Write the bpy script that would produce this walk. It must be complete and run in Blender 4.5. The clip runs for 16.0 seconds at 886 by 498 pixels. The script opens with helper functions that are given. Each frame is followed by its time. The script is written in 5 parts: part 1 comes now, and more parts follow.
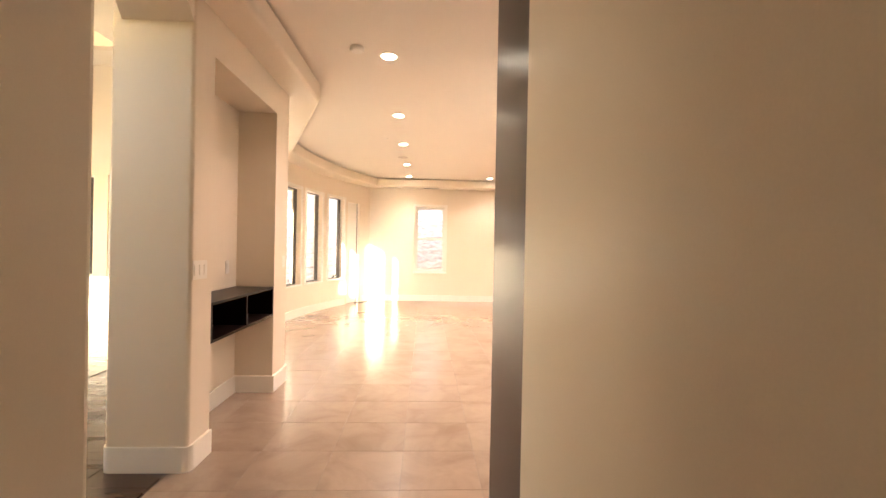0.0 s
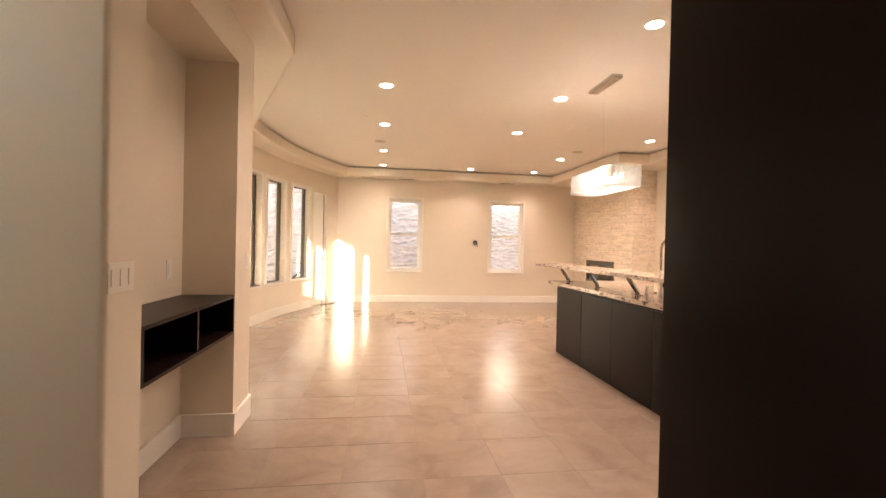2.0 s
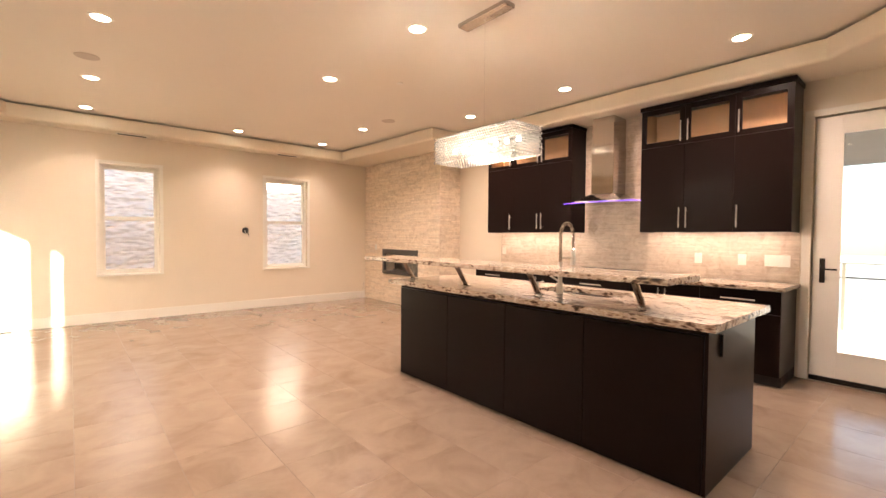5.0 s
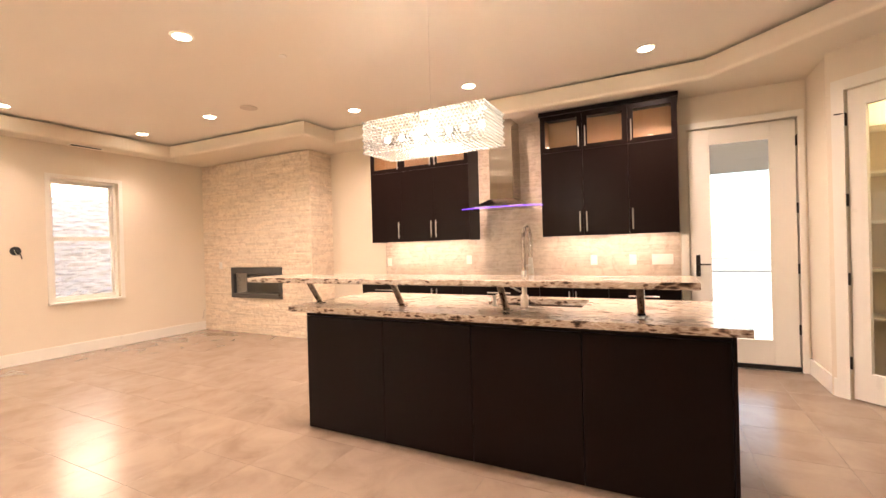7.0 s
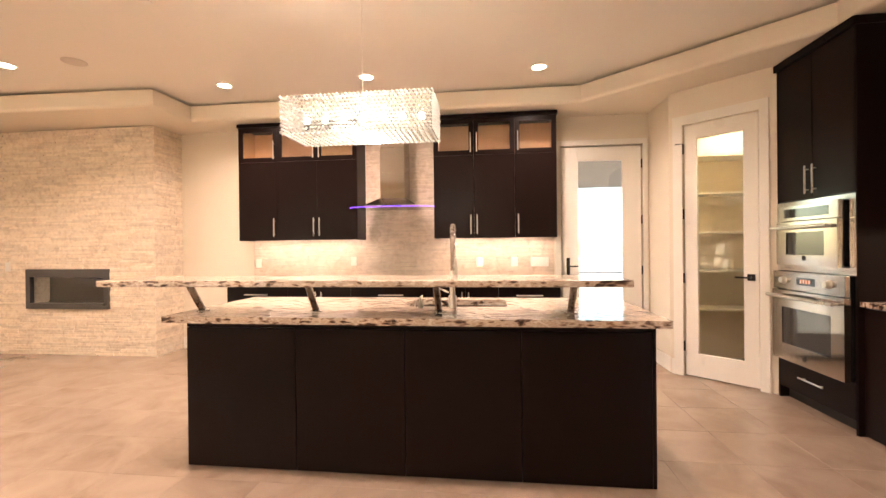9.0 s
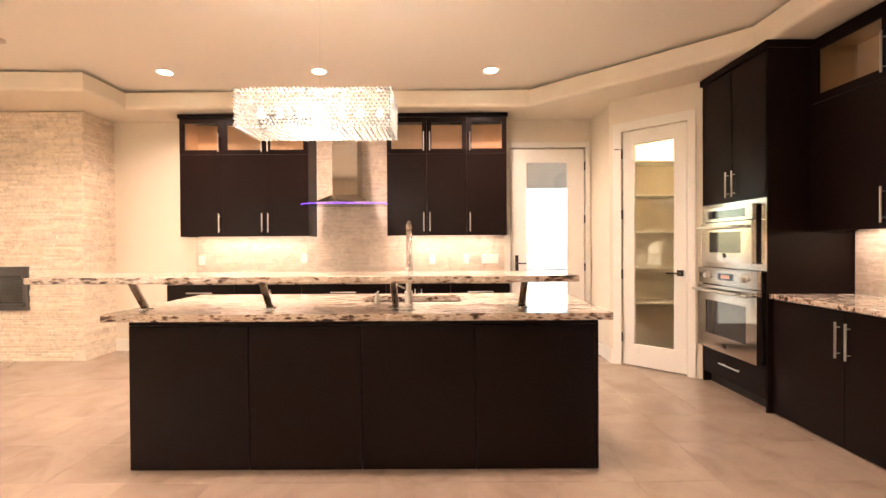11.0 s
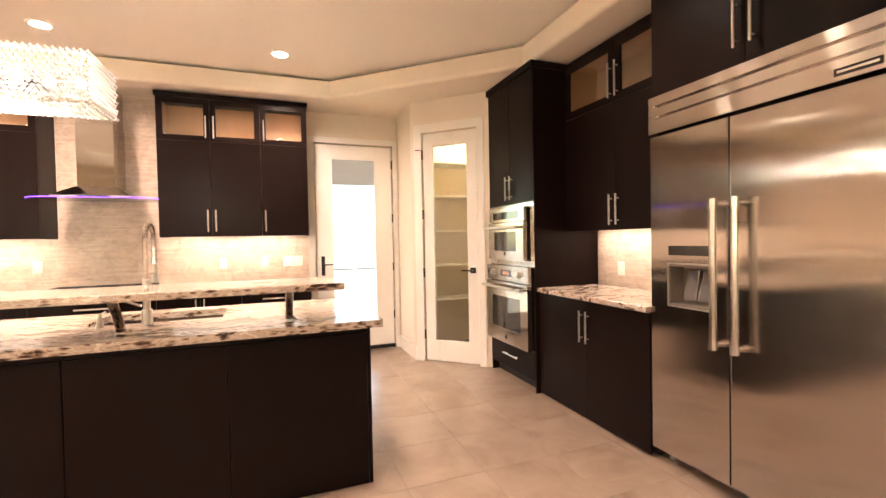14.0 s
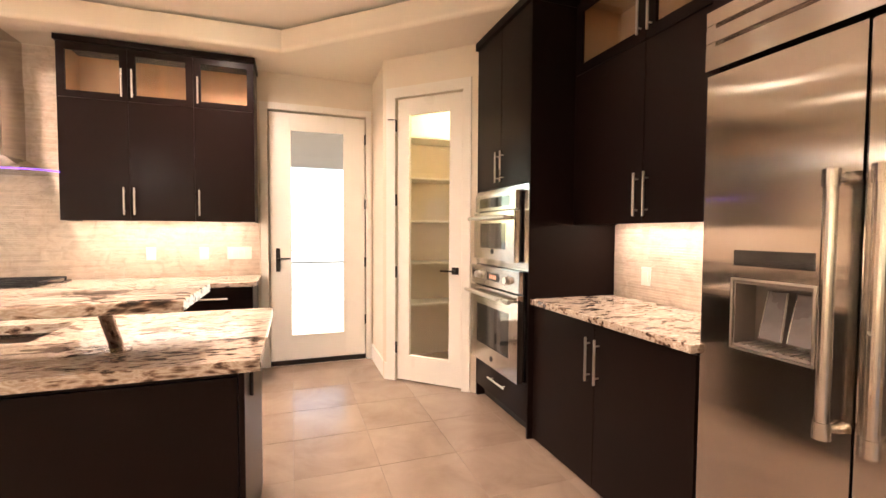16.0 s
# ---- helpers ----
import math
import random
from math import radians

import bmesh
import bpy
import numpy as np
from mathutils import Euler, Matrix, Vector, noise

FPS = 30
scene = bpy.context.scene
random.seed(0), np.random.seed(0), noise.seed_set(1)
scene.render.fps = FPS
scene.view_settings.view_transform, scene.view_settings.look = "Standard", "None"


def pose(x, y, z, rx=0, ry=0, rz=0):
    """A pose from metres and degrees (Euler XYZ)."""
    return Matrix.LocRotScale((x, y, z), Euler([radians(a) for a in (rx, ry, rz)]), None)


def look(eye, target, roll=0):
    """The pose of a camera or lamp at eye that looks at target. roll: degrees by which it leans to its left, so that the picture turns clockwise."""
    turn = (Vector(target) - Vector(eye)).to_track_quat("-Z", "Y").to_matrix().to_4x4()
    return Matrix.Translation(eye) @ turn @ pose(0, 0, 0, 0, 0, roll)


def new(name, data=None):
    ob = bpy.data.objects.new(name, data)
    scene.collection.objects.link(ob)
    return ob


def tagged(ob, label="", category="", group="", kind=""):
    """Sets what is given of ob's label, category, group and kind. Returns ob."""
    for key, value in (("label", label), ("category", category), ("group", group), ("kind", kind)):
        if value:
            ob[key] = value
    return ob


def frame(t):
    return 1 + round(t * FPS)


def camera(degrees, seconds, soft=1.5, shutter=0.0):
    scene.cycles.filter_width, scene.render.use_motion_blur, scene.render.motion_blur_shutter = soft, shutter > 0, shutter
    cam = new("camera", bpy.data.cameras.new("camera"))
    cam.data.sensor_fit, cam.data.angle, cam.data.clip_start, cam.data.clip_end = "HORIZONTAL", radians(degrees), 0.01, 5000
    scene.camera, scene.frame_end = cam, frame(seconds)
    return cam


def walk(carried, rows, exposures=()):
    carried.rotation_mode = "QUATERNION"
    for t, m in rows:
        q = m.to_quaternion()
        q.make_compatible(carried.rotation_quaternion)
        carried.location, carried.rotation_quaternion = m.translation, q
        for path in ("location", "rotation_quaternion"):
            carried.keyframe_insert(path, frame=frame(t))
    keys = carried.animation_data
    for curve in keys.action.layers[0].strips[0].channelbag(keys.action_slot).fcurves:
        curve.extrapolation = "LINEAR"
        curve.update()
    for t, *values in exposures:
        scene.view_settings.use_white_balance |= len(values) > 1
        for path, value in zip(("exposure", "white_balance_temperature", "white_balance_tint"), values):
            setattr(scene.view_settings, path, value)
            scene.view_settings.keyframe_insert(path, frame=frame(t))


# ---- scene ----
cam = camera(91.4, 16.0)
PATH = [
    (0, (0.4, 1.565, 1.364), (0.486, 3.563, 1.359), 1.1),
    (0.5, (0.292, 1.762, 1.348), (0.282, 3.762, 1.346), 1.6),
    (1, (0.189, 1.972, 1.351), (0.173, 3.972, 1.347), 1.8),
    (1.5, (0.083, 2.207, 1.364), (0.223, 4.202, 1.36), 2.2),
    (2, (0.021, 2.456, 1.353), (0.3, 4.436, 1.335), 1.3),
    (2.5, (-0.035, 2.738, 1.365), (0.382, 4.694, 1.325), 0.8),
    (3, (-0.102, 3.05, 1.354), (0.502, 4.955, 1.3), 1.2),
    (3.5, (-0.141, 3.367, 1.324), (0.641, 5.207, 1.264), 0.7),
    (4, (-0.157, 3.668, 1.335), (0.779, 5.434, 1.27), 0.0),
    (4.5, (-0.187, 3.993, 1.344), (0.943, 5.641, 1.279), 0.4),
    (7, (-0.151, 5.381, 1.331), (1.629, 6.292, 1.322), -1.6),
    (7.5, (-0.13, 5.584, 1.327), (1.731, 6.315, 1.325), -1.4),
    (8, (-0.106, 5.734, 1.33), (1.814, 6.295, 1.326), -1.2),
    (8.5, (-0.114, 5.851, 1.323), (1.847, 6.246, 1.321), -1.0),
    (9, (-0.141, 5.936, 1.311), (1.844, 6.174, 1.304), -0.6),
    (9.5, (-0.17, 5.982, 1.298), (1.828, 6.085, 1.277), -0.5),
    (12, (-0.214, 5.959, 1.316), (1.782, 5.836, 1.325), -0.2),
    (12.5, (-0.202, 5.903, 1.326), (1.772, 5.582, 1.325), -0.4),
    (13, (-0.176, 5.83, 1.33), (1.757, 5.317, 1.304), -0.6),
    (13.5, (-0.128, 5.715, 1.333), (1.76, 5.059, 1.29), -0.7),
    (14, (-0.081, 5.541, 1.345), (1.789, 4.834, 1.3), -1.1),
    (14.5, (0.017, 5.392, 1.34), (1.872, 4.645, 1.296), -0.8),
    (15, (0.206, 5.262, 1.344), (2.041, 4.468, 1.292), 0.2),
    (15.5, (0.434, 5.098, 1.347), (2.284, 4.341, 1.273), 0.6),
    (16, (0.679, 4.925, 1.343), (2.566, 4.268, 1.262), 0.3),
]
walk(cam, [(t, look(eye, target, roll)) for t, eye, target, roll in PATH],
     exposures=[(0, 3.4), (1.5, 2.88), (4, 2.69), (7, 3.02), (9.5, 3.03), (12, 3.3), (16, 3.34)])

# ---- world, sun and exposure ----
world = bpy.data.worlds.new("world")
scene.world = world
world.use_nodes = True
wn = world.node_tree
sky = wn.nodes.new("ShaderNodeTexSky")
sky.sky_type = "NISHITA"
sky.sun_disc = False
sky.sun_elevation = radians(13)
sky.dust_density = 0.7
sky.sun_rotation = radians(193)
wn.links.new(sky.outputs[0], wn.nodes["Background"].inputs[0])
wn.nodes["Background"].inputs[1].default_value = 0.125

sun = new("sun", bpy.data.lights.new("sun", "SUN"))
sun.data.energy = 5.0
sun.data.angle = radians(0.6)
sun.data.color = (1.0, 0.9, 0.74)
sun.matrix_world = look((0, 0, 0), (0.23, 1.0, -0.237))

WARM = (1.0, 0.745, 0.635)


def area_lamp(name, m, sx, sy, watts, color=WARM, spread=170, disk=False):
    d = bpy.data.lights.new(name, "AREA")
    d.shape = "DISK" if disk else "RECTANGLE"
    d.size = sx
    if not disk:
        d.size_y = sy
    d.energy, d.color, d.spread = watts, color, radians(spread)
    ob = new(name, d)
    ob.matrix_world = m
    return ob


# ---- materials ----
def mat(name, color, rough=0.5, metal=0.0, var=0.08, scale=6.0, fine=60.0, bump=0.1, depth=0.002, stretch=(1, 1, 1), coat=0.0, rvar=0.08):
    """A surface with broad and fine variation of colour and gloss, and fine relief."""
    m = bpy.data.materials.new(name)
    m.use_nodes = True
    t = m.node_tree
    p = t.nodes["Principled BSDF"]
    p.inputs["Metallic"].default_value = metal
    p.inputs["Coat Weight"].default_value = coat
    tc = t.nodes.new("ShaderNodeTexCoord")
    mp = t.nodes.new("ShaderNodeMapping")
    mp.inputs["Scale"].default_value = stretch
    t.links.new(tc.outputs["Object"], mp.inputs[0])
    n1, n2 = t.nodes.new("ShaderNodeTexNoise"), t.nodes.new("ShaderNodeTexNoise")
    for n, s in ((n1, scale), (n2, fine)):
        n.inputs["Scale"].default_value = s
        n.inputs["Detail"].default_value = 5
        t.links.new(mp.outputs[0], n.inputs["Vector"])
    mx = t.nodes.new("ShaderNodeMath")
    mx.operation = "ADD"
    t.links.new(n1.outputs[0], mx.inputs[0])
    t.links.new(n2.outputs[0], mx.inputs[1])
    r = t.nodes.new("ShaderNodeMapRange")
    r.inputs["From Min"].default_value, r.inputs["From Max"].default_value = 0.6, 1.4
    r.inputs["To Min"].default_value, r.inputs["To Max"].default_value = 1 - var, 1 + var
    t.links.new(mx.outputs[0], r.inputs[0])
    c = t.nodes.new("ShaderNodeVectorMath")
    c.operation = "SCALE"
    c.inputs[0].default_value = color
    t.links.new(r.outputs[0], c.inputs["Scale"])
    t.links.new(c.outputs[0], p.inputs["Base Color"])
    rr = t.nodes.new("ShaderNodeMapRange")
    rr.inputs["From Min"].default_value, rr.inputs["From Max"].default_value = 0.3, 0.7
    rr.inputs["To Min"].default_value, rr.inputs["To Max"].default_value = max(0.02, rough - rvar), min(1, rough + rvar)
    t.links.new(n1.outputs[0], rr.inputs[0])
    t.links.new(rr.outputs[0], p.inputs["Roughness"])
    b = t.nodes.new("ShaderNodeBump")
    b.inputs["Strength"].default_value, b.inputs["Distance"].default_value = bump, depth
    t.links.new(n2.outputs[0], b.inputs["Height"])
    t.links.new(b.outputs[0], p.inputs["Normal"])
    return m


def glow(name, color, power):
    m = bpy.data.materials.new(name)
    m.use_nodes = True
    p = m.node_tree.nodes["Principled BSDF"]
    p.inputs["Base Color"].default_value = (*color, 1)
    p.inputs["Emission Color"].default_value = (*color, 1)
    p.inputs["Emission Strength"].default_value = power
    return m


def glass(name, tint=(1, 1, 1), rough=0.0):
    m = bpy.data.materials.new(name)
    m.use_nodes = True
    p = m.node_tree.nodes["Principled BSDF"]
    p.inputs["Base Color"].default_value = (*tint, 1)
    p.inputs["Transmission Weight"].default_value = 1
    p.inputs["Roughness"].default_value = rough
    p.inputs["IOR"].default_value = 1.45
    return m


def ramp_mat(name, stops, scale, rough, detail=8, distort=1.0, voro=0.0, stretch=(1, 1, 1), per_object=0.0, bump=0.0, island=0.0, shuffle=False, rvar=0.06):
    """A mottled stone: a colour ramp over warped noise, with a shift of tone from piece to piece."""
    m = bpy.data.materials.new(name)
    m.use_nodes = True
    t = m.node_tree
    p = t.nodes["Principled BSDF"]
    tc, mp = t.nodes.new("ShaderNodeTexCoord"), t.nodes.new("ShaderNodeMapping")
    geo = t.nodes.new("ShaderNodeNewGeometry")
    mp.inputs["Scale"].default_value = stretch
    t.links.new(geo.outputs["Position"], mp.inputs[0])
    if shuffle:
        oi = t.nodes.new("ShaderNodeObjectInfo")
        sc_ = t.nodes.new("ShaderNodeVectorMath")
        sc_.operation = "SCALE"
        sc_.inputs[0].default_value = (37.0, 53.0, 11.0)
        t.links.new(oi.outputs["Random"], sc_.inputs["Scale"])
        t.links.new(sc_.outputs[0], mp.inputs["Location"])
    n = t.nodes.new("ShaderNodeTexNoise")
    n.inputs["Scale"].default_value, n.inputs["Detail"].default_value, n.inputs["Distortion"].default_value = scale, detail, distort
    n.inputs["Roughness"].default_value = 0.62
    t.links.new(mp.outputs[0], n.inputs["Vector"])
    fac = n.outputs[0]
    if voro:
        v = t.nodes.new("ShaderNodeTexVoronoi")
        v.inputs["Scale"].default_value = voro
        t.links.new(n.outputs[1], v.inputs["Vector"])
        t.links.new(mp.outputs[0], v.inputs["Vector"])
        a = t.nodes.new("ShaderNodeMath")
        a.operation = "MULTIPLY_ADD"
        a.inputs[1].default_value, a.inputs[2].default_value = 0.25, -0.09
        t.links.new(v.outputs["Distance"], a.inputs[0])
        a2 = t.nodes.new("ShaderNodeMath")
        t.links.new(a.outputs[0], a2.inputs[0])
        t.links.new(fac, a2.inputs[1])
        fac = a2.outputs[0]
    cr = t.nodes.new("ShaderNodeValToRGB")
    e = cr.color_ramp.elements
    while len(e) < len(stops):
        e.new(0.5)
    for el, (at, col) in zip(e, stops):
        el.position, el.color = at, (*col, 1)
    t.links.new(fac, cr.inputs[0])
    out = cr.outputs[0]
    if per_object or island:
        src = t.nodes.new("ShaderNodeObjectInfo").outputs["Random"] if per_object else geo.outputs["Random Per Island"]
        k = per_object or island
        r = t.nodes.new("ShaderNodeMapRange")
        r.inputs["To Min"].default_value, r.inputs["To Max"].default_value = 1 - k, 1 + k
        t.links.new(src, r.inputs[0])
        s = t.nodes.new("ShaderNodeVectorMath")
        s.operation = "SCALE"
        t.links.new(out, s.inputs[0])
        t.links.new(r.outputs[0], s.inputs["Scale"])
        out = s.outputs[0]
    t.links.new(out, p.inputs["Base Color"])
    rr = t.nodes.new("ShaderNodeMapRange")
    rr.inputs["To Min"].default_value, rr.inputs["To Max"].default_value = max(0.02, rough - rvar), rough + rvar
    t.links.new(n.outputs[0], rr.inputs[0])
    t.links.new(rr.outputs[0], p.inputs["Roughness"])
    if bump:
        b = t.nodes.new("ShaderNodeBump")
        b.inputs["Strength"].default_value, b.inputs["Distance"].default_value = bump, 0.004
        t.links.new(n.outputs[0], b.inputs["Height"])
        t.links.new(b.outputs[0], p.inputs["Normal"])
    return m


PAINT = mat("cream_wall_paint", (0.74, 0.65, 0.52), 0.45, var=0.03, scale=1.3, fine=260, bump=0.10, depth=0.0015)
CEIL = mat("ceiling_paint", (0.78, 0.72, 0.62), 0.7, var=0.02, scale=1.0, fine=200, bump=0.2, depth=0.0015)
TRIM = mat("white_trim_paint", (0.80, 0.76, 0.68), 0.35, var=0.02, scale=3, fine=80, bump=0.05)
DARK = mat("espresso_wood", (0.0090, 0.0045, 0.0037), 0.29, var=0.05, scale=1.0, fine=9, bump=0.0, depth=0.001, stretch=(7, 7, 0.7), rvar=0.0)
DARK.node_tree.nodes["Principled BSDF"].inputs["Specular IOR Level"].default_value = 0.10
DARKIN = mat("espresso_inside", (0.012, 0.008, 0.006), 0.6, var=0.2)
MAPLE = mat("maple_cabinet_inside", (0.50, 0.285, 0.14), 0.5, var=0.15, scale=2, fine=30, stretch=(1, 8, 1))


def brushed(name, turn):
    """Brushed sheet steel: a fine grain that draws highlights out across it, on a very slightly wavy sheet."""
    m = mat(name, (0.52, 0.475, 0.435), 0.12, 1.0, var=0.03, scale=1.6, fine=2.0, bump=1.0, depth=0.003, stretch=(1.0, 1.0, 1.3), rvar=0.006)
    t = m.node_tree
    for n in t.nodes:
        if n.type == "TEX_NOISE":
            n.inputs["Detail"].default_value = 0.6
    p = t.nodes["Principled BSDF"]
    p.inputs["Anisotropic"].default_value = 1.0
    p.inputs["Anisotropic Rotation"].default_value = turn
    g = t.nodes.new("ShaderNodeTangent")
    g.direction_type, g.axis = "RADIAL", "Z"
    t.links.new(g.outputs[0], p.inputs["Tangent"])
    return m


STEEL = brushed("brushed_steel", 0.0)
STEELACROSS = brushed("cross_brushed_steel", 0.25)
NICKEL = mat("satin_nickel", (0.64, 0.60, 0.54), 0.34, 1.0, var=0.04, fine=150)
POLISHED = mat("polished_steel", (0.50, 0.44, 0.385), 0.2, 1.0, var=0.03, fine=90, bump=0.02)
BLACKMETAL = mat("oil_rubbed_bronze", (0.03, 0.024, 0.02), 0.4, 0.7, var=0.2)
BLACKGLASS = mat("black_glass", (0.012, 0.011, 0.011), 0.08, 0.0, var=0.05, bump=0.0, coat=0.4, rvar=0.02)
IRON = mat("cast_iron", (0.02, 0.02, 0.02), 0.6, 0.3, var=0.3)
PLASTIC = mat("white_plastic", (0.78, 0.74, 0.66), 0.4, var=0.02)
WARMGREY = mat("satin_grey_liner", (0.24, 0.20, 0.17), 0.35, 0.3, var=0.06)
DIMGREY = mat("dark_grey_paddle", (0.14, 0.12, 0.11), 0.3, var=0.1)
SPEAKERCLOTH = mat("speaker_cloth", (0.58, 0.50, 0.42), 0.8, var=0.1, fine=300)
GLASS = glass("clear_glass", (0.97, 0.99, 0.98))
CANOPYGLASS = glass("hood_glass", (0.85, 0.88, 0.95))
FLOORTILE = ramp_mat("beige_porcelain_tile", [(0.27, (0.205, 0.146, 0.101)), (0.38, (0.232, 0.169, 0.120)), (0.48, (0.256, 0.189, 0.138)), (0.60, (0.276, 0.207, 0.153)), (0.74, (0.292, 0.221, 0.165))], 2.9, 0.22, detail=5, distort=0.7, per_object=0.03, shuffle=True, rvar=0.0)
FLOORTILE.node_tree.nodes["Principled BSDF"].inputs["Specular IOR Level"].default_value = 0.8
GROUT = mat("tan_grout", (0.165, 0.122, 0.088), 0.6, var=0.12)
WOODFLOOR = mat("dark_scraped_oak", (0.055, 0.028, 0.015), 0.3, var=0.4, scale=1.5, fine=18, bump=0.15, depth=0.002, stretch=(1, 6, 1))
GRANITE = ramp_mat("cream_granite", [(0.375, (0.03, 0.02, 0.016)), (0.43, (0.115, 0.07, 0.046)), (0.485, (0.31, 0.22, 0.16)), (0.55, (0.57, 0.475, 0.38)), (0.62, (0.40, 0.30, 0.22)), (0.71, (0.65, 0.575, 0.48))], 13.5, 0.12, detail=10, distort=1.2, voro=50, stretch=(1, 0.42, 1.2))
LEDGER = ramp_mat("ledger_stone", [(0.3, (0.62, 0.49, 0.355)), (0.5, (0.78, 0.65, 0.50)), (0.7, (0.84, 0.73, 0.59))], 16, 0.8, island=0.10, bump=0.35)
MOSAIC = ramp_mat("strip_mosaic_tile", [(0.3, (0.50, 0.39, 0.30)), (0.5, (0.60, 0.485, 0.38)), (0.7, (0.67, 0.56, 0.455))], 10, 0.16, island=0.09)
HILL = ramp_mat("rough_pale_shale", [(0.3, (0.40, 0.335, 0.30)), (0.42, (0.62, 0.525, 0.475)), (0.6, (0.72, 0.61, 0.555))], 6.0, 0.9, distort=1.4, bump=0.5, stretch=(0.6, 1, 2.4))
GROUND = mat("pale_gravel", (0.42, 0.38, 0.33), 0.9, var=0.2, scale=3, fine=90, bump=0.6, depth=0.01)
DECK = mat("pale_concrete_deck", (0.72, 0.66, 0.58), 0.8, var=0.08)
STUCCO = mat("outside_stucco", (0.60, 0.52, 0.42), 0.9, var=0.06, fine=120, bump=0.5)
# Dark base offsets too much bounce light on the patio cover's underside.
PATIOCOVER = mat("dark_patio_cover", (0.125, 0.10, 0.088), 0.7, var=0.2, scale=3, fine=40, stretch=(1, 8, 1))
WINFRAME = mat("bronze_window_frame", (0.16, 0.135, 0.11), 0.45, 0.4, var=0.1)
SCREEN = mat("solar_screen", (0.045, 0.044, 0.043), 0.8, var=0.25, scale=1.2, fine=300, bump=0.3, stretch=(4, 1, 0.4))
LAMPGLOW = glow("downlight_glow", (1.0, 0.86, 0.66), 6)
STRIPGLOW = glow("cabinet_strip_glow", (1.0, 0.80, 0.64), 1.5)
BULBGLOW = glow("bulb_glow", (1.0, 0.9, 0.74), 5)
LEDGLOW = glow("violet_led_glow", (0.17, 0.05, 0.9), 0.4)
DISPLAYGLOW = glow("oven_clock_glow", (1.0, 0.5, 0.35), 0.02)

# ---- mesh helpers ----
def bm_box(bm, x0, x1, y0, y1, z0, z1, bevel=0.0):
    r = bmesh.ops.create_cube(bm, size=1.0)
    bmesh.ops.scale(bm, vec=(x1 - x0, y1 - y0, z1 - z0), verts=r["verts"])
    bmesh.ops.translate(bm, vec=((x0 + x1) / 2, (y0 + y1) / 2, (z0 + z1) / 2), verts=r["verts"])
    if bevel:
        edges = list({e for v in r["verts"] for e in v.link_edges})
        bmesh.ops.bevel(bm, geom=edges, offset=bevel, segments=2, profile=0.6, affect="EDGES")


def bm_tube(bm, pts, radius, sides=12, cap=True):
    """A round tube along a line of points; radius may be a list."""
    pts = [Vector(p) for p in pts]
    rings = []
    for i, p in enumerate(pts):
        d = (pts[min(i + 1, len(pts) - 1)] - pts[max(i - 1, 0)]).normalized()
        a = d.orthogonal().normalized() if i == 0 else (side - d * side.dot(d)).normalized()
        side = a
        b = d.cross(a)
        r = radius[i] if isinstance(radius, (list, tuple)) else radius
        rings.append([bm.verts.new(p + a * (r * math.cos(k * math.tau / sides)) + b * (r * math.sin(k * math.tau / sides))) for k in range(sides)])
    for u, v in zip(rings, rings[1:]):
        for k in range(sides):
            bm.faces.new((u[k], u[(k + 1) % sides], v[(k + 1) % sides], v[k]))
    if cap:
        bm.faces.new(list(reversed(rings[0])))
        bm.faces.new(rings[-1])


def bm_prism(bm, poly, z0, z1):
    """An upright prism over a counter-clockwise outline."""
    lo = [bm.verts.new((x, y, z0)) for x, y in poly]
    hi = [bm.verts.new((x, y, z1)) for x, y in poly]
    n = len(poly)
    for k in range(n):
        bm.faces.new((lo[k], lo[(k + 1) % n], hi[(k + 1) % n], hi[k]))
    bm.faces.new(hi)
    bm.faces.new(list(reversed(lo)))


def mesh_of(name, bm, material, smooth=False):
    me = bpy.data.meshes.new(name)
    bmesh.ops.recalc_face_normals(bm, faces=bm.faces)
    bm.to_mesh(me)
    bm.free()
    me.materials.append(material)
    if smooth:
        me.shade_smooth()
    return me


def part(name, bm, material, parent, label="", smooth=False, kind=""):
    ob = new(name, mesh_of(name, bm, material, smooth))
    ob.parent = parent
    if parent is not None:
        ob.matrix_parent_inverse = parent.matrix_basis.inverted()
    return tagged(ob, label, kind=kind)


def box(name, parent, material, x0, x1, y0, y1, z0, z1, bevel=0.0, label="", kind=""):
    bm = bmesh.new()
    bm_box(bm, x0, x1, y0, y1, z0, z1, bevel)
    return part(name, bm, material, parent, label, kind=kind)


def tube(name, parent, material, pts, radius, sides=12, label=""):
    bm = bmesh.new()
    bm_tube(bm, pts, radius, sides)
    ob = part(name, bm, material, parent, label, smooth=False)
    return ob


def thing(name, x, y, z, label, category, group="", kind=""):
    e = new(name)
    e.empty_display_size = 0.1
    e.matrix_basis = pose(x, y, z)
    return tagged(e, label, category, group, kind)


def structure(name, material, boxes, label="", category="wall", bevel=0.0):
    bm = bmesh.new()
    for b in boxes:
        bm_box(bm, *b, bevel)
    ob = new(name, mesh_of(name, bm, material))
    return tagged(ob, label, category, kind="structure")


def wall_y(name, y0, y1, x0, x1, z0, z1, openings, label, material=None):
    """A wall along x with openings (x0, x1, z0, z1) cut through it."""
    boxes, at = [], x0
    for a, b, c, d in sorted(openings):
        boxes.append((at, a, y0, y1, z0, z1))
        if c > z0:
            boxes.append((a, b, y0, y1, z0, c))
        if d < z1:
            boxes.append((a, b, y0, y1, d, z1))
        at = b
    boxes.append((at, x1, y0, y1, z0, z1))
    return structure(name, material or PAINT, boxes, label)


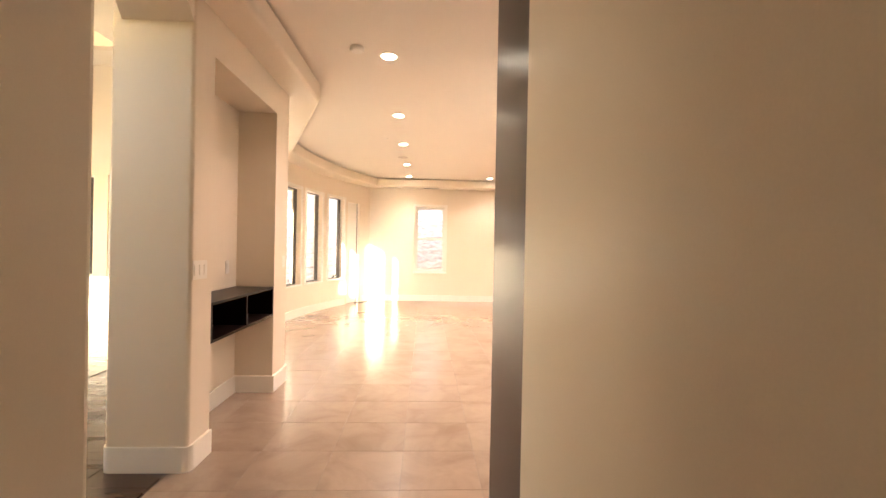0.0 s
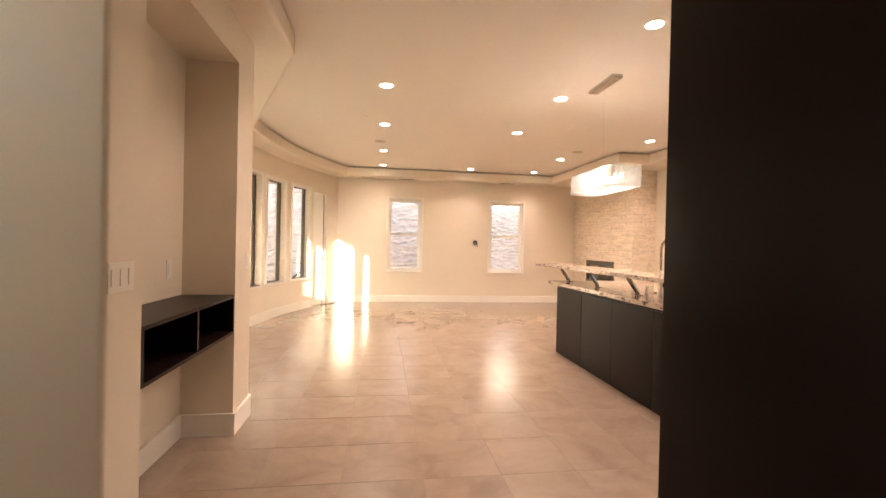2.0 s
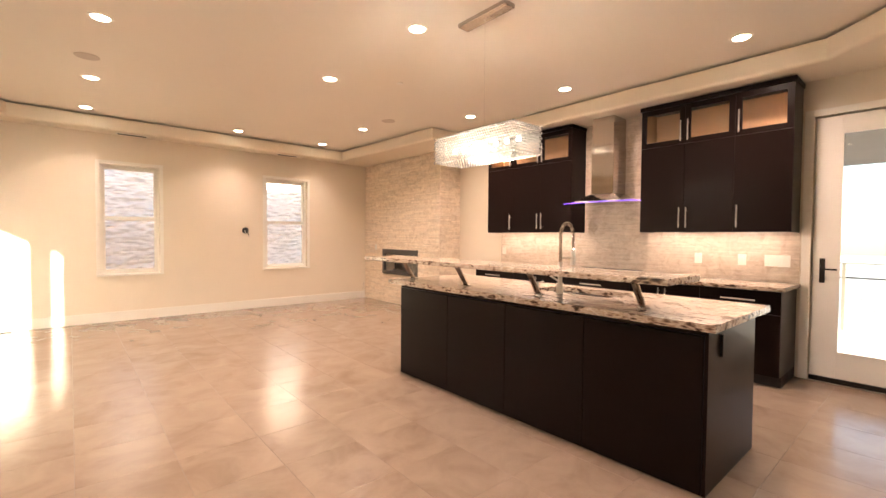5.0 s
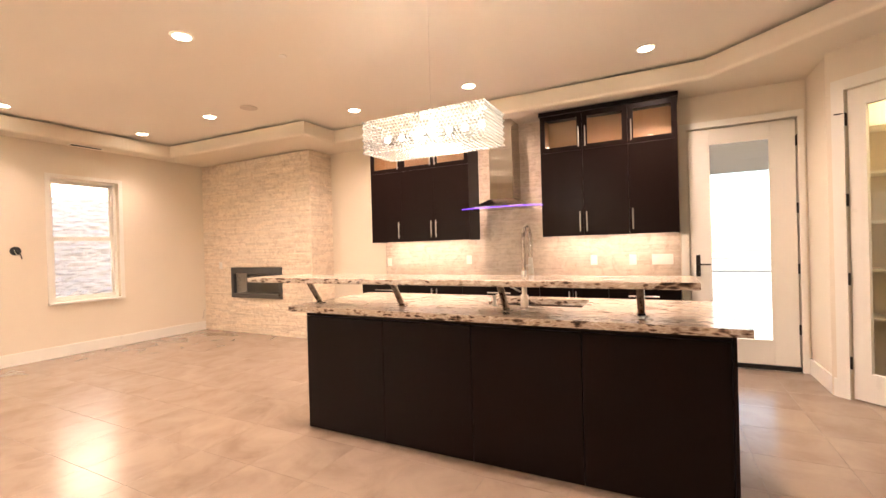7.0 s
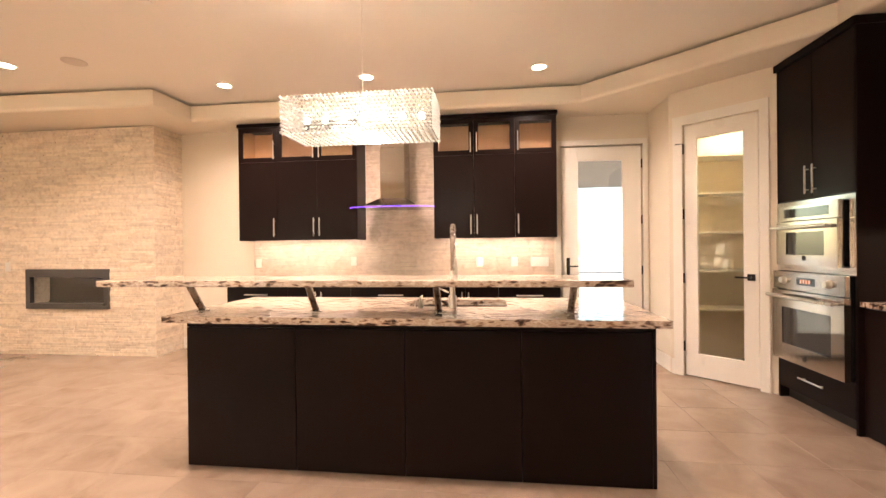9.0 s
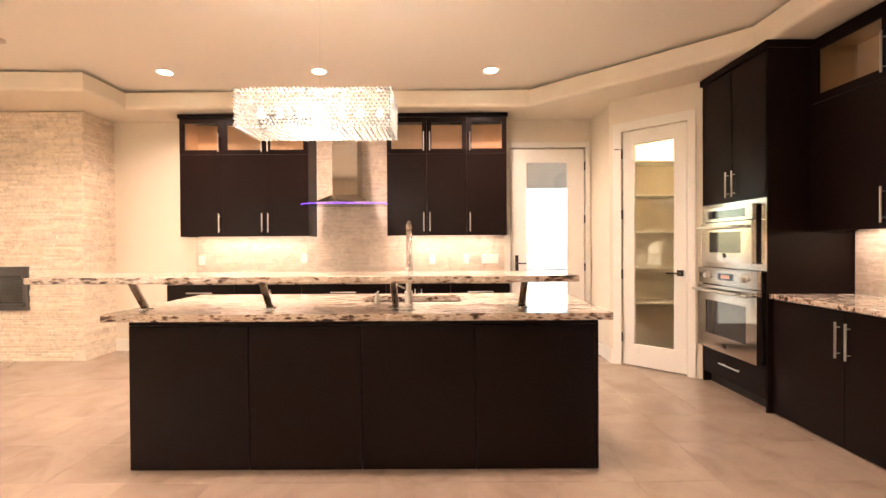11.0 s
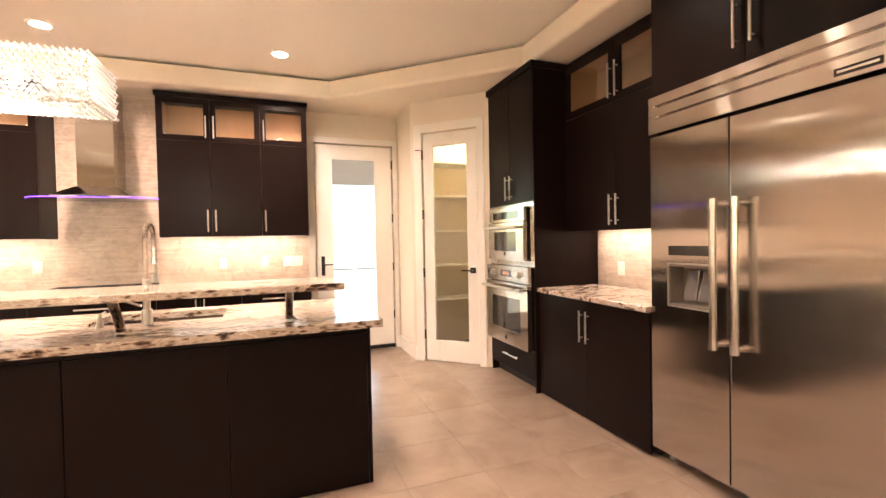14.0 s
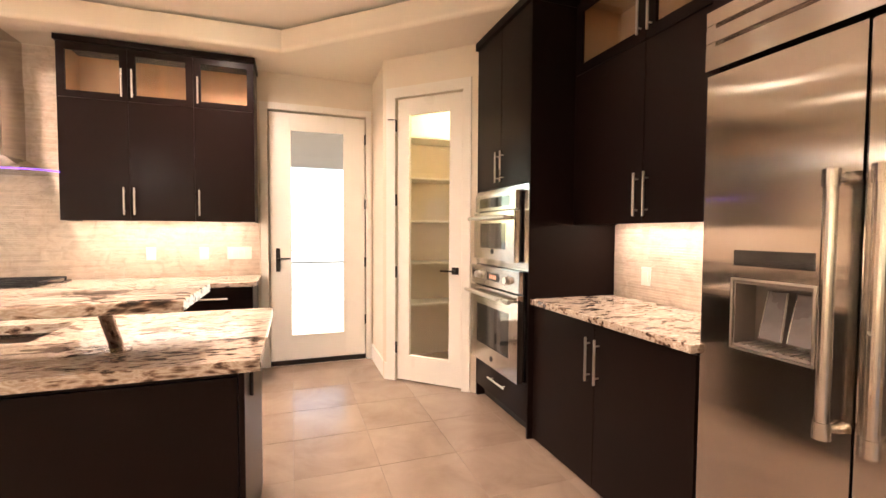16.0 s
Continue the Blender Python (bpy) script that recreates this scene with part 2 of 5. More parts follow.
def wall_x(name, x0, x1, y0, y1, z0, z1, openings, label, material=None):
    boxes, at = [], y0
    for a, b, c, d in sorted(openings):
        boxes.append((x0, x1, at, a, z0, z1))
        if c > z0:
            boxes.append((x0, x1, a, b, z0, c))
        if d < z1:
            boxes.append((x0, x1, a, b, d, z1))
        at = b
    boxes.append((x0, x1, at, y1, z0, z1))
    return structure(name, material or PAINT, boxes, label)


TOP = 3.07       # flat ceiling
SOF = 2.86       # underside of the dropped soffit
CX, CY, RW, RS = 5.82, 8.6, 7.92, 7.55   # centre and radii of the bay's wall and soffit edge


def arc_pt(y, r=RW):
    return (CX - math.sqrt(r * r - (y - CY) ** 2), y)


def arc_ang(y):
    return math.asin((y - CY) / RW)


def arc_prism(bm, ya, yb, r0, r1, z0, z1, n=8):
    """A piece of curved wall between two places along y, r0 inside and r1 outside."""
    a0, a1 = arc_ang(ya), arc_ang(yb)
    ins, out = [], []
    for k in range(n + 1):
        a = a0 + (a1 - a0) * k / n
        ins.append((CX - r0 * math.cos(a), CY + r0 * math.sin(a)))
        out.append((CX - r1 * math.cos(a), CY + r1 * math.sin(a)))
    lo = [[bm.verts.new((x, y, z0)) for x, y in row] for row in (ins, out)]
    hi = [[bm.verts.new((x, y, z1)) for x, y in row] for row in (ins, out)]
    for k in range(n):
        bm.faces.new((lo[0][k], lo[0][k + 1], hi[0][k + 1], hi[0][k]))
        bm.faces.new((lo[1][k + 1], lo[1][k], hi[1][k], hi[1][k + 1]))
        bm.faces.new((hi[0][k], hi[0][k + 1], hi[1][k + 1], hi[1][k]))
        bm.faces.new((lo[0][k + 1], lo[0][k], lo[1][k], lo[1][k + 1]))
    for k in (0, n):
        bm.faces.new((lo[0][k], hi[0][k], hi[1][k], lo[1][k]))


# ---- walls, floor and ceiling ----
structure("ground", GROUND, [(-60, 60, -60, 60, -0.5, -0.2)], "pale gravel ground round the house", "ground")
structure("floor", GROUT, [(-1.09, 5.4, -1.0, 12.8, -0.15, -0.0015), (-1.40, -1.09, 4.2, 6.0, -0.15, -0.0015), (-2.3, -1.09, 6.0, 12.8, -0.15, -0.0015)], "grouted bed under beige porcelain floor tiles", "floor")
structure("wood_floor", WOODFLOOR, [(-7.4, -1.09, -1.2, 4.2, -0.15, 0.0), (-7.4, -1.40, 4.2, 6.0, -0.15, 0.0), (-7.4, -2.75, 6.0, 9.4, -0.15, 0.0)], "dark hand-scraped wooden floor in the side room", "floor")
structure("ceiling", CEIL, [(-2.3, 5.4, -1.0, 12.8, TOP, TOP + 0.12)], "flat pale ceiling inside a dropped tray", "ceiling")

WINS = [(0.16, 0.92, 0.73, 2.41), (2.59, 3.40, 0.73, 2.41)]
wall_y("wall_north", 12.62, 12.80, -1.15, 5.4, -0.15, 3.2, WINS, "smooth cream back wall with two windows")
wall_x("wall_east", 5.20, 5.38, 2.6, 12.62, -0.15, 3.2, [(4.20, 5.145, 0.0, 2.51)], "smooth cream kitchen wall with a glass door")
wall_y("wall_south", 2.65, 2.83, 0.79, 4.0, -0.15, 3.2, [], "smooth cream wall behind the cabinets")
structure("wall_hall_right", PAINT, [(0.692, 0.93, -1.0, 2.60, -0.15, 3.2), (0.80, 0.93, 2.60, 2.824, -0.15, 3.2)], "smooth cream hall wall with a rounded edge", "wall", 0.012)
structure("wall_hall_return", PAINT, [(0.698, 0.80, 2.5995, 2.838, -0.15, 3.2)], "narrow cream wall beside the refrigerator panel", "wall")
structure("wall_hall_left", PAINT, [(-0.57, -0.41, -1.0, 2.66, -0.15, 3.2)], "smooth cream hall wall with a rounded edge", "wall", 0.02)
structure("wall_hall_end", PAINT, [(-0.57, 0.93, -1.15, -1.0, -0.15, 3.2)], "plain cream wall closing the hall", "wall")

# niche block between the living room and the side room
bm = bmesh.new()
def rounded(x0, x1, y0, y1, r, corners):
    """A counter-clockwise outline with the chosen corners rounded (0 is the low x, low y corner)."""
    out = []
    for k, (x, y) in enumerate(((x0, y0), (x1, y0), (x1, y1), (x0, y1))):
        if k in corners:
            cx, cy = x + (r if x == x0 else -r), y + (r if y == y0 else -r)
            s = math.pi + k * math.pi / 2
            out += [(cx + r * math.cos(s + j * math.pi / 12), cy + r * math.sin(s + j * math.pi / 12)) for j in range(7)]
        else:
            out.append((x, y))
    return out


bm_prism(bm, rounded(-1.47, -0.985, 4.20, 4.45, 0.022, (0, 1)), -0.1, 2.9)
bm_prism(bm, rounded(-1.47, -0.985, 5.63, 6.02, 0.05, (2,)), -0.1, 2.9)
bm_box(bm, -1.47, -1.33, 4.45, 5.63, -0.1, 2.9)
bm_box(bm, -1.33, -0.985, 4.45, 5.63, 2.58, 2.9)
bm_box(bm, -1.78, -1.40, 6.02, 6.12, -0.1, 3.2)
ob = new("wall_niche", mesh_of("wall_niche", bm, PAINT))
tagged(ob, "cream wall block with rounded corners and a tall niche", "wall", kind="structure")

# bay wall: openings in pairs along y, with sill and head; the first three are unseen, sized to throw sun strips
BAYW = [(6.14, 6.46, 0.62, 2.78), (6.86, 8.08, 0.62, 2.58), (8.29, 9.29, 0.62, 2.08), (9.36, 9.98, 0.62, 2.44), (10.20, 10.84, 0.62, 2.44), (11.08, 11.68, 0.62, 2.44), (11.82, 12.26, 0.0, 2.40)]
bm = bmesh.new()
at = 6.02
for a, b, c, d in BAYW:
    th = 0.05 if b < 9.3 else 0.2
    arc_prism(bm, at, a, RW, RW + th, -0.15, 3.2, 4)
    if c > 0:
        arc_prism(bm, a, b, RW, RW + th, -0.15, c, 6)
    arc_prism(bm, a, b, RW, RW + th, d, 3.2, 6)
    at = b
arc_prism(bm, at, 12.62, RW, RW + 0.2, -0.15, 3.2, 4)
tagged(new("wall_bay", mesh_of("wall_bay", bm, PAINT)), "curved cream bay wall with a row of tall windows", "wall", kind="structure")

# side room: its far wall with windows; unseen outer walls, their openings added to shape the low sun
SIDEW = [(-7.1, -6.40, 0.76, 2.50), (-6.18, -5.25, 0.76, 2.50), (-5.03, -4.2, 0.76, 2.50)]
wall_y("wall_side_north", 9.20, 9.40, -7.4, -2.75, -0.15, 4.9, SIDEW, "cream far wall of the side room with windows")
wall_x("wall_side_west", -7.27, -7.2, 1.5, 9.2, -0.15, 4.9, [(1.72, 3.4, 1.0, 2.40), (3.6, 4.9, 0.9, 1.85), (5.3, 6.9, 0.9, 2.4)], "unseen cream outer wall with openings added for sun")
wall_x("wall_side_east", -2.9, -2.75, 8.8, 9.2, -0.15, 4.9, [], "plain cream wall of the side room")
wall_y("wall_side_south", 1.5, 1.7, -7.27, -0.57, -0.15, 4.9, [(-7.18, -4.3, 1.75, 2.56), (-4.14, -2.52, 2.6, 4.02)], "unseen cream wall with openings added to shape the sun")
structure("ceiling_side", CEIL, [(-7.4, -0.45, 1.5, 9.4, 4.76, 4.9), (-7.2, -2.75, 8.4, 9.2, 4.37, 4.70), (-7.2, -6.5, 1.7, 8.4, 4.37, 4.70)], "pale ceiling of the side room with a dropped edge", "ceiling")
bm = bmesh.new()
bm_prism(bm, [(-1.42, 4.22), (-0.57, 2.55), (-0.41, 2.66), (-1.0, 4.22)], 2.68, 3.2)
bm_prism(bm, [(-1.46, 4.22), (-0.57, 2.55), (-0.50, 2.62), (-1.40, 4.30)], 3.2, 4.9)
bm_box(bm, -1.468, -1.36, 4.3, 6.1, 2.9, 4.9)
bm_box(bm, -2.98, -1.47, 6.0, 6.1, 3.3, 4.9)
tagged(new("wall_header", mesh_of("wall_header", bm, PAINT)), "cream header over the opening to the side room", "wall", kind="structure")

# dropped soffit round the tray ceiling
inner = [(-0.72, 3.48), (3.28, 3.48), (4.66, 5.0), (4.68, 9.56), (4.10, 9.56), (4.0, 12.32), (-0.79, 12.30)]
inner += [arc_pt(12.2 - 0.3 * k, RS) for k in range(13)]
inner += [(-1.54, 8.14), (-1.25, 7.43), (-0.97, 6.76), (-0.72, 6.13)]
outer = [(-1.44, 2.7), (5.3, 2.7), (5.3, 12.72), (-2.25, 12.72), (-2.25, 6.05), (-1.44, 6.05)]


def ring_wall(bm, ring, z0, z1, ring2=None):
    """A band of faces from one outline at z0 to another, or the same, at z1."""
    lo = [bm.verts.new((x, y, z0)) for x, y in ring]
    hi = [bm.verts.new((x, y, z1)) for x, y in (ring2 or ring)]
    for k in range(len(ring)):
        bm.faces.new((lo[k], lo[(k + 1) % len(ring)], hi[(k + 1) % len(ring)], hi[k]))


def pushed(ring, d):
    """The outline moved outwards by d."""
    out = []
    for k, v in enumerate(ring):
        a, v, b = Vector(ring[k - 1]), Vector(v), Vector(ring[(k + 1) % len(ring)])
        n1, n2 = (v - a).normalized(), (b - v).normalized()
        n1, n2 = Vector((n1.y, -n1.x)), Vector((n2.y, -n2.x))
        m = (n1 + n2).normalized()
        out.append(tuple(v + m * (d / max(0.5, m.dot(n1)))))
    return out


# rounded lower edge, upright face, and a shadow gap along the top
R = 0.035
arcs = [(R * (1 - math.sin(a)), R * (1 - math.cos(a))) for a in (radians(15 * k) for k in range(7))]
bm = bmesh.new()
for ring in (pushed(inner, R), outer):
    vs = [bm.verts.new((x, y, SOF)) for x, y in ring]
    for k in range(len(vs)):
        bm.edges.new((vs[k], vs[(k + 1) % len(vs)]))
bmesh.ops.triangle_fill(bm, use_beauty=True, use_dissolve=False, edges=bm.edges[:])
for (d0, h0), (d1, h1) in zip(arcs, arcs[1:]):
    ring_wall(bm, pushed(inner, d0), SOF + h0, SOF + h1, pushed(inner, d1))
ring_wall(bm, inner, SOF + R, 3.042)
ring_wall(bm, inner, 3.042, 3.042, pushed(inner, 0.10))
ring_wall(bm, pushed(inner, 0.10), 3.042, TOP)
bmesh.ops.remove_doubles(bm, verts=bm.verts, dist=0.0004)
tagged(new("soffit", mesh_of("soffit", bm, PAINT)), "cream dropped soffit with a rounded edge and shadow gap", "soffit", kind="structure")

# pantry behind the diagonal wall
PA, PB = Vector((4.54, 4.136)), Vector((3.93, 3.482))
PD = (PB - PA).normalized()
PN = Vector((PD.y, -PD.x))
if PN.dot(Vector((1, -1))) < 0:
    PN = -PN
S0 = (Vector((4.455, 4.045)) - PA).dot(PD)
S1 = (Vector((4.035, 3.595)) - PA).dot(PD)
PL = (PB - PA).length


def diag_box(bm, s0, s1, d0, d1, z0, z1):
    """A box along the diagonal pantry wall: s along it, d into the pantry."""
    pts = [PA + PD * s + PN * d for s, d in ((s0, d0), (s1, d0), (s1, d1), (s0, d1))]
    bm_prism(bm, [(p.x, p.y) for p in pts], z0, z1)


bm = bmesh.new()
diag_box(bm, -0.02, S0 - 0.01, 0.0, 0.12, -0.1, 2.9)
diag_box(bm, S1 + 0.01, PL + 0.03, 0.0, 0.12, -0.1, 2.9)
diag_box(bm, S0 - 0.01, S1 + 0.01, 0.0, 0.12, 2.51, 2.9)
bm_box(bm, 4.54, 5.21, 4.01, 4.13, -0.1, 2.9)
tagged(new("wall_pantry", mesh_of("wall_pantry", bm, PAINT)), "cream diagonal wall round the pantry door", "wall", kind="structure")
structure("wall_pantry_inside", PAINT, [(3.93, 4.0, 2.65, 3.45, -0.1, 2.9), (3.93, 5.21, 2.55, 2.65, -0.1, 2.9)], "plain cream walls inside the pantry", "wall")

# ---- trim ----
def baseboard(name, boxes):
    structure(name, TRIM, boxes, "tall white painted baseboard", "baseboard", 0.004)


baseboard("baseboard_north", [(-1.0, 4.71, 12.602, 12.62, 0.0, 0.15)])
baseboard("baseboard_east", [(5.182, 5.2, 9.08, 10.08, 0.0, 0.15), (5.182, 5.2, 4.13, 4.16, 0.0, 0.15)])
bm = bmesh.new()
arc_prism(bm, 6.05, 11.74, RW - 0.018, RW - 0.001, 0.0, 0.15, 24)
arc_prism(bm, 12.34, 12.6, RW - 0.018, RW - 0.001, 0.0, 0.15, 4)
tagged(new("baseboard_bay", mesh_of("baseboard_bay", bm, TRIM)), "tall white painted baseboard following the curve", "baseboard", kind="structure")
bm = bmesh.new()
bm_prism(bm, rounded(-1.488, -0.967, 4.182, 4.452, 0.06, (0, 1)), 0.0, 0.15)
bm_prism(bm, rounded(-1.40, -0.967, 5.612, 6.038, 0.06, (2,)), 0.0, 0.15)
bm_box(bm, -1.33, -1.312, 4.452, 5.612, 0.0, 0.15)
tagged(new("baseboard_niche", mesh_of("baseboard_niche", bm, TRIM)), "tall white baseboard wrapping the niche block", "baseboard", kind="structure")
bm = bmesh.new()
diag_box(bm, 0.0, S0 - 0.10, -0.016, 0.0, 0.0, 0.15)
bm_box(bm, 4.56, 5.18, 4.13, 4.147, 0.0, 0.15)
tagged(new("baseboard_pantry", mesh_of("baseboard_pantry", bm, TRIM)), "tall white painted baseboard", "baseboard", kind="structure")
baseboard("baseboard_hall", [(0.674, 0.692, -1.0, 2.59, 0.0, 0.15), (-0.41, -0.392, -1.0, 2.64, 0.0, 0.15)])


# ---- windows ----
def pane(name, parent, m, x0, x1, y0, y1, z0, z1):
    ob = box(name, parent, m, x0, x1, y0, y1, z0, z1)
    ob.visible_shadow = False
    return ob


def sash_window(name, x0, x1, z0, z1, y):
    w = thing(name, (x0 + x1) / 2, y, z0, "white double-hung window over a stone bank", "window", "windows in the back wall", "structure")
    f = 0.035
    zm = (z0 + z1) / 2 + 0.02
    bm = bmesh.new()
    bm_box(bm, x0, x0 + f, y, y + 0.09, z0, z1)
    bm_box(bm, x1 - f, x1, y, y + 0.09, z0, z1)
    bm_box(bm, x0 + f, x1 - f, y, y + 0.09, z1 - f, z1)
    bm_box(bm, x0 + f, x1 - f, y, y + 0.09, z0, z0 + f)
    part("window_frame", bm, TRIM, w)
    for k, (a, b, yy) in enumerate(((zm, z1 - f, y + 0.055), (z0 + f, zm, y + 0.025))):
        bm = bmesh.new()
        g = 0.032
        bm_box(bm, x0 + f, x0 + f + g, yy, yy + 0.028, a, b)
        bm_box(bm, x1 - f - g, x1 - f, yy, yy + 0.028, a, b)
        bm_box(bm, x0 + f + g, x1 - f - g, yy, yy + 0.028, b - g, b)
        bm_box(bm, x0 + f + g, x1 - f - g, yy, yy + 0.028, a, a + g)
        s = part("sash", bm, TRIM, w)
        pane("pane", s, GLASS, x0 + f + g - 0.004, x1 - f - g + 0.004, yy + 0.010, yy + 0.016, a + g - 0.004, b - g + 0.004)
    box("window_sill", w, TRIM, x0 - 0.05, x1 + 0.05, y - 0.10, y + 0.02, z0 - 0.03, z0, 0.005)


for i, (a, b, c, d) in enumerate(WINS):
    sash_window("window_%d" % (i + 1), a, b, c, d, 12.69)
    bm = bmesh.new()
    bm_box(bm, a - 0.05, a, 12.607, 12.62, c, d + 0.05)
    bm_box(bm, b, b + 0.05, 12.607, 12.62, c, d + 0.05)
    bm_box(bm, a, b, 12.607, 12.62, d, d + 0.05)
    tagged(new("window_trim", mesh_of("window_trim", bm, TRIM)), "flat white window casing", "trim", kind="structure")


def bay_window(name, ya, yb, z0, z1, label):
    inset, h = (0.025, 0.008) if yb < 9.3 else (0.12, 0.03)
    (xa, _), (xb, _) = arc_pt(ya, RW + inset), arc_pt(yb, RW + inset)
    p, q = Vector((xa, ya)), Vector((xb, yb))
    d = (q - p).normalized()
    n = Vector((-d.y, d.x))
    L = (q - p).length
    w = thing(name, (xa + xb) / 2, (ya + yb) / 2, z0, label, "window", "windows in the curved bay", "structure")

    def slab(bm, s0, s1, e0, e1, a, b):
        pts = [p + d * s + n * e for s, e in ((s0, e0), (s1, e0), (s1, e1), (s0, e1))]
        bm_prism(bm, [(v.x, v.y) for v in pts], a, b)

    f = 0.016
    bm = bmesh.new()
    slab(bm, -0.03, f, -h, h, z0, z1)
    slab(bm, L - f, L + 0.03, -h, h, z0, z1)
    slab(bm, f, L - f, -h, h, z1 - f, z1)
    slab(bm, f, L - f, -h, h, z0, z0 + f)
    part("window_frame", bm, WINFRAME, w, "dark slender window frame")
    bm = bmesh.new()
    slab(bm, f - 0.005, L - f + 0.005, -0.004, 0.004, z0 + f - 0.005, z1 - f + 0.005)
    g = part("pane", bm, GLASS, w)
    g.visible_shadow = False
    bm = bmesh.new()
    arc_prism(bm, ya - 0.03, yb + 0.03, RW - 0.03, RW + 0.08, z0 - 0.03, z0, 5)
    part("window_sill", bm, TRIM, w)
    bm = bmesh.new()
    arc_prism(bm, ya - 0.055, ya, RW - 0.014, RW, z0, z1 + 0.055, 2)
    arc_prism(bm, yb, yb + 0.055, RW - 0.014, RW, z0, z1 + 0.055, 2)
    arc_prism(bm, ya, yb, RW - 0.014, RW, z1, z1 + 0.055, 5)
    part("window_casing", bm, TRIM, w)


# Windows 3 to 5 are unseen, added to admit the sun strips.
for i, (a, b, c, d) in enumerate(BAYW[:6]):
    bay_window("window_%d" % (i + 3), a, b, c, d, "tall fixed window in the curved bay wall")
for i, (a, b, c, d) in enumerate(SIDEW):
    w = thing("window_%d" % (i + 9), (a + b) / 2, 9.25, c, "tall window in the far wall of the side room", "window", "windows of the side room", "structure")
    bm = bmesh.new()
    bm_box(bm, a, a + 0.04, 9.24, 9.32, c, d)
    bm_box(bm, b - 0.04, b, 9.24, 9.32, c, d)
    bm_box(bm, a + 0.04, b - 0.04, 9.24, 9.32, c, c + 0.04)
    bm_box(bm, a + 0.04, b - 0.04, 9.24, 9.32, d - 0.04, d)
    part("window_frame", bm, TRIM, w)
    pane("pane", w, GLASS, a + 0.035, b - 0.035, 9.262, 9.268, c + 0.035, d - 0.035)
    box("solar_screen", w, SCREEN, a + 0.03, b - 0.03, 9.248, 9.252, c + 0.03, d - 0.03, label="dark grey solar screen over the glass")


# ---- doors ----
def casing(name, boxes):
    structure(name, TRIM, boxes, "flat white door casing", "trim", 0.003)


casing("door_trim_1", [(5.183, 5.2, 5.145, 5.215, 0, 2.575), (5.183, 5.2, 4.15, 4.20, 0, 2.575), (5.183, 5.2, 4.20, 5.145, 2.51, 2.575), (5.264, 5.378, 4.202, 4.24, 0.05, 2.508), (5.264, 5.378, 5.105, 5.143, 0.05, 2.508), (5.264, 5.378, 4.24, 5.105, 2.47, 2.508)])


def hinge(parent, p, axis):
    bm = bmesh.new()
    bm_tube(bm, [(p[0], p[1], p[2] - 0.05), (p[0], p[1], p[2] + 0.05)], 0.009, 8)
    return part("hinge", bm, BLACKMETAL, parent, "dark bronze hinge")


d1 = thing("door_1", 5.24, 4.66, 0.0, "white patio door with a full glass light", "door", kind="structure")
bm = bmesh.new()
X0, X1 = 5.215, 5.26
bm_box(bm, X0, X1, 4.213, 4.415, 0.05, 2.495, 0.003)
bm_box(bm, X0, X1, 4.95, 5.13, 0.05, 2.495, 0.003)
bm_box(bm, X0, X1, 4.415, 4.95, 2.34, 2.495, 0.003)
bm_box(bm, X0, X1, 4.415, 4.95, 0.05, 0.285, 0.003)
part("door_leaf", bm, TRIM, d1)
pane("pane", d1, GLASS, 5.234, 5.242, 4.41, 4.955, 0.28, 2.345)
bm = bmesh.new()
for a, b, c, d in ((4.415, 4.43, 0.285, 2.34), (4.935, 4.95, 0.285, 2.34), (4.43, 4.935, 2.325, 2.34), (4.43, 4.935, 0.285, 0.30)):
    bm_box(bm, X0 - 0.006, X0, a, b, c, d)
part("glazing_bead", bm, TRIM, d1)
box("sweep", d1, BLACKMETAL, 5.203, 5.30, 4.205, 5.135, 0.004, 0.048, label="dark door sweep")
bm = bmesh.new()
bm_box(bm, X0 - 0.012, X0, 5.04, 5.08, 0.94, 1.17, 0.003)
bm_tube(bm, [(X0 - 0.01, 5.06, 1.07), (X0 - 0.05, 5.06, 1.07)], 0.009, 8)
bm_tube(bm, [(X0 - 0.05, 5.065, 1.07), (X0 - 0.05, 4.95, 1.07)], 0.008, 8)
part("door_handle", bm, BLACKMETAL, d1, "dark bronze lever handle")
for z in (0.42, 1.02, 1.62, 2.28):
    hinge(d1, (X0 - 0.006, 4.208, z), 0)

tube("door_stop", d1, BLACKMETAL, [(X0 - 0.010, 4.208, 2.335), (X0 - 0.016, 4.165, 2.337), (X0 - 0.010, 4.150, 2.337)], 0.005, 6, "hinge-pin door stop")

# pantry door on the diagonal
d2 = thing("door_2", PA.x + PD.x * (S0 + S1) / 2, PA.y + PD.y * (S0 + S1) / 2, 0.0, "white narrow pantry door with a tall glass light", "door", kind="structure")
bm = bmesh.new()
diag_box(bm, S0, S0 + 0.115, 0.01, 0.05, 0.012, 2.5)
diag_box(bm, S1 - 0.115, S1, 0.01, 0.05, 0.012, 2.5)
diag_box(bm, S0 + 0.115, S1 - 0.115, 0.01, 0.05, 2.36, 2.5)
diag_box(bm, S0 + 0.115, S1 - 0.115, 0.01, 0.05, 0.012, 0.235)
part("door_leaf", bm, TRIM, d2)
bm = bmesh.new()
diag_box(bm, S0 + 0.11, S1 - 0.11, 0.028, 0.034, 0.230, 2.365)
part("pane", bm, GLASS, d2).visible_shadow = False
bm = bmesh.new()
bm2 = [PA + PD * s + PN * d for s, d in ((S1 - 0.085, -0.003), (S1 - 0.025, -0.003), (S1 - 0.025, 0.01), (S1 - 0.085, 0.01))]
bm_prism(bm, [(p.x, p.y) for p in bm2], 0.98, 1.04)
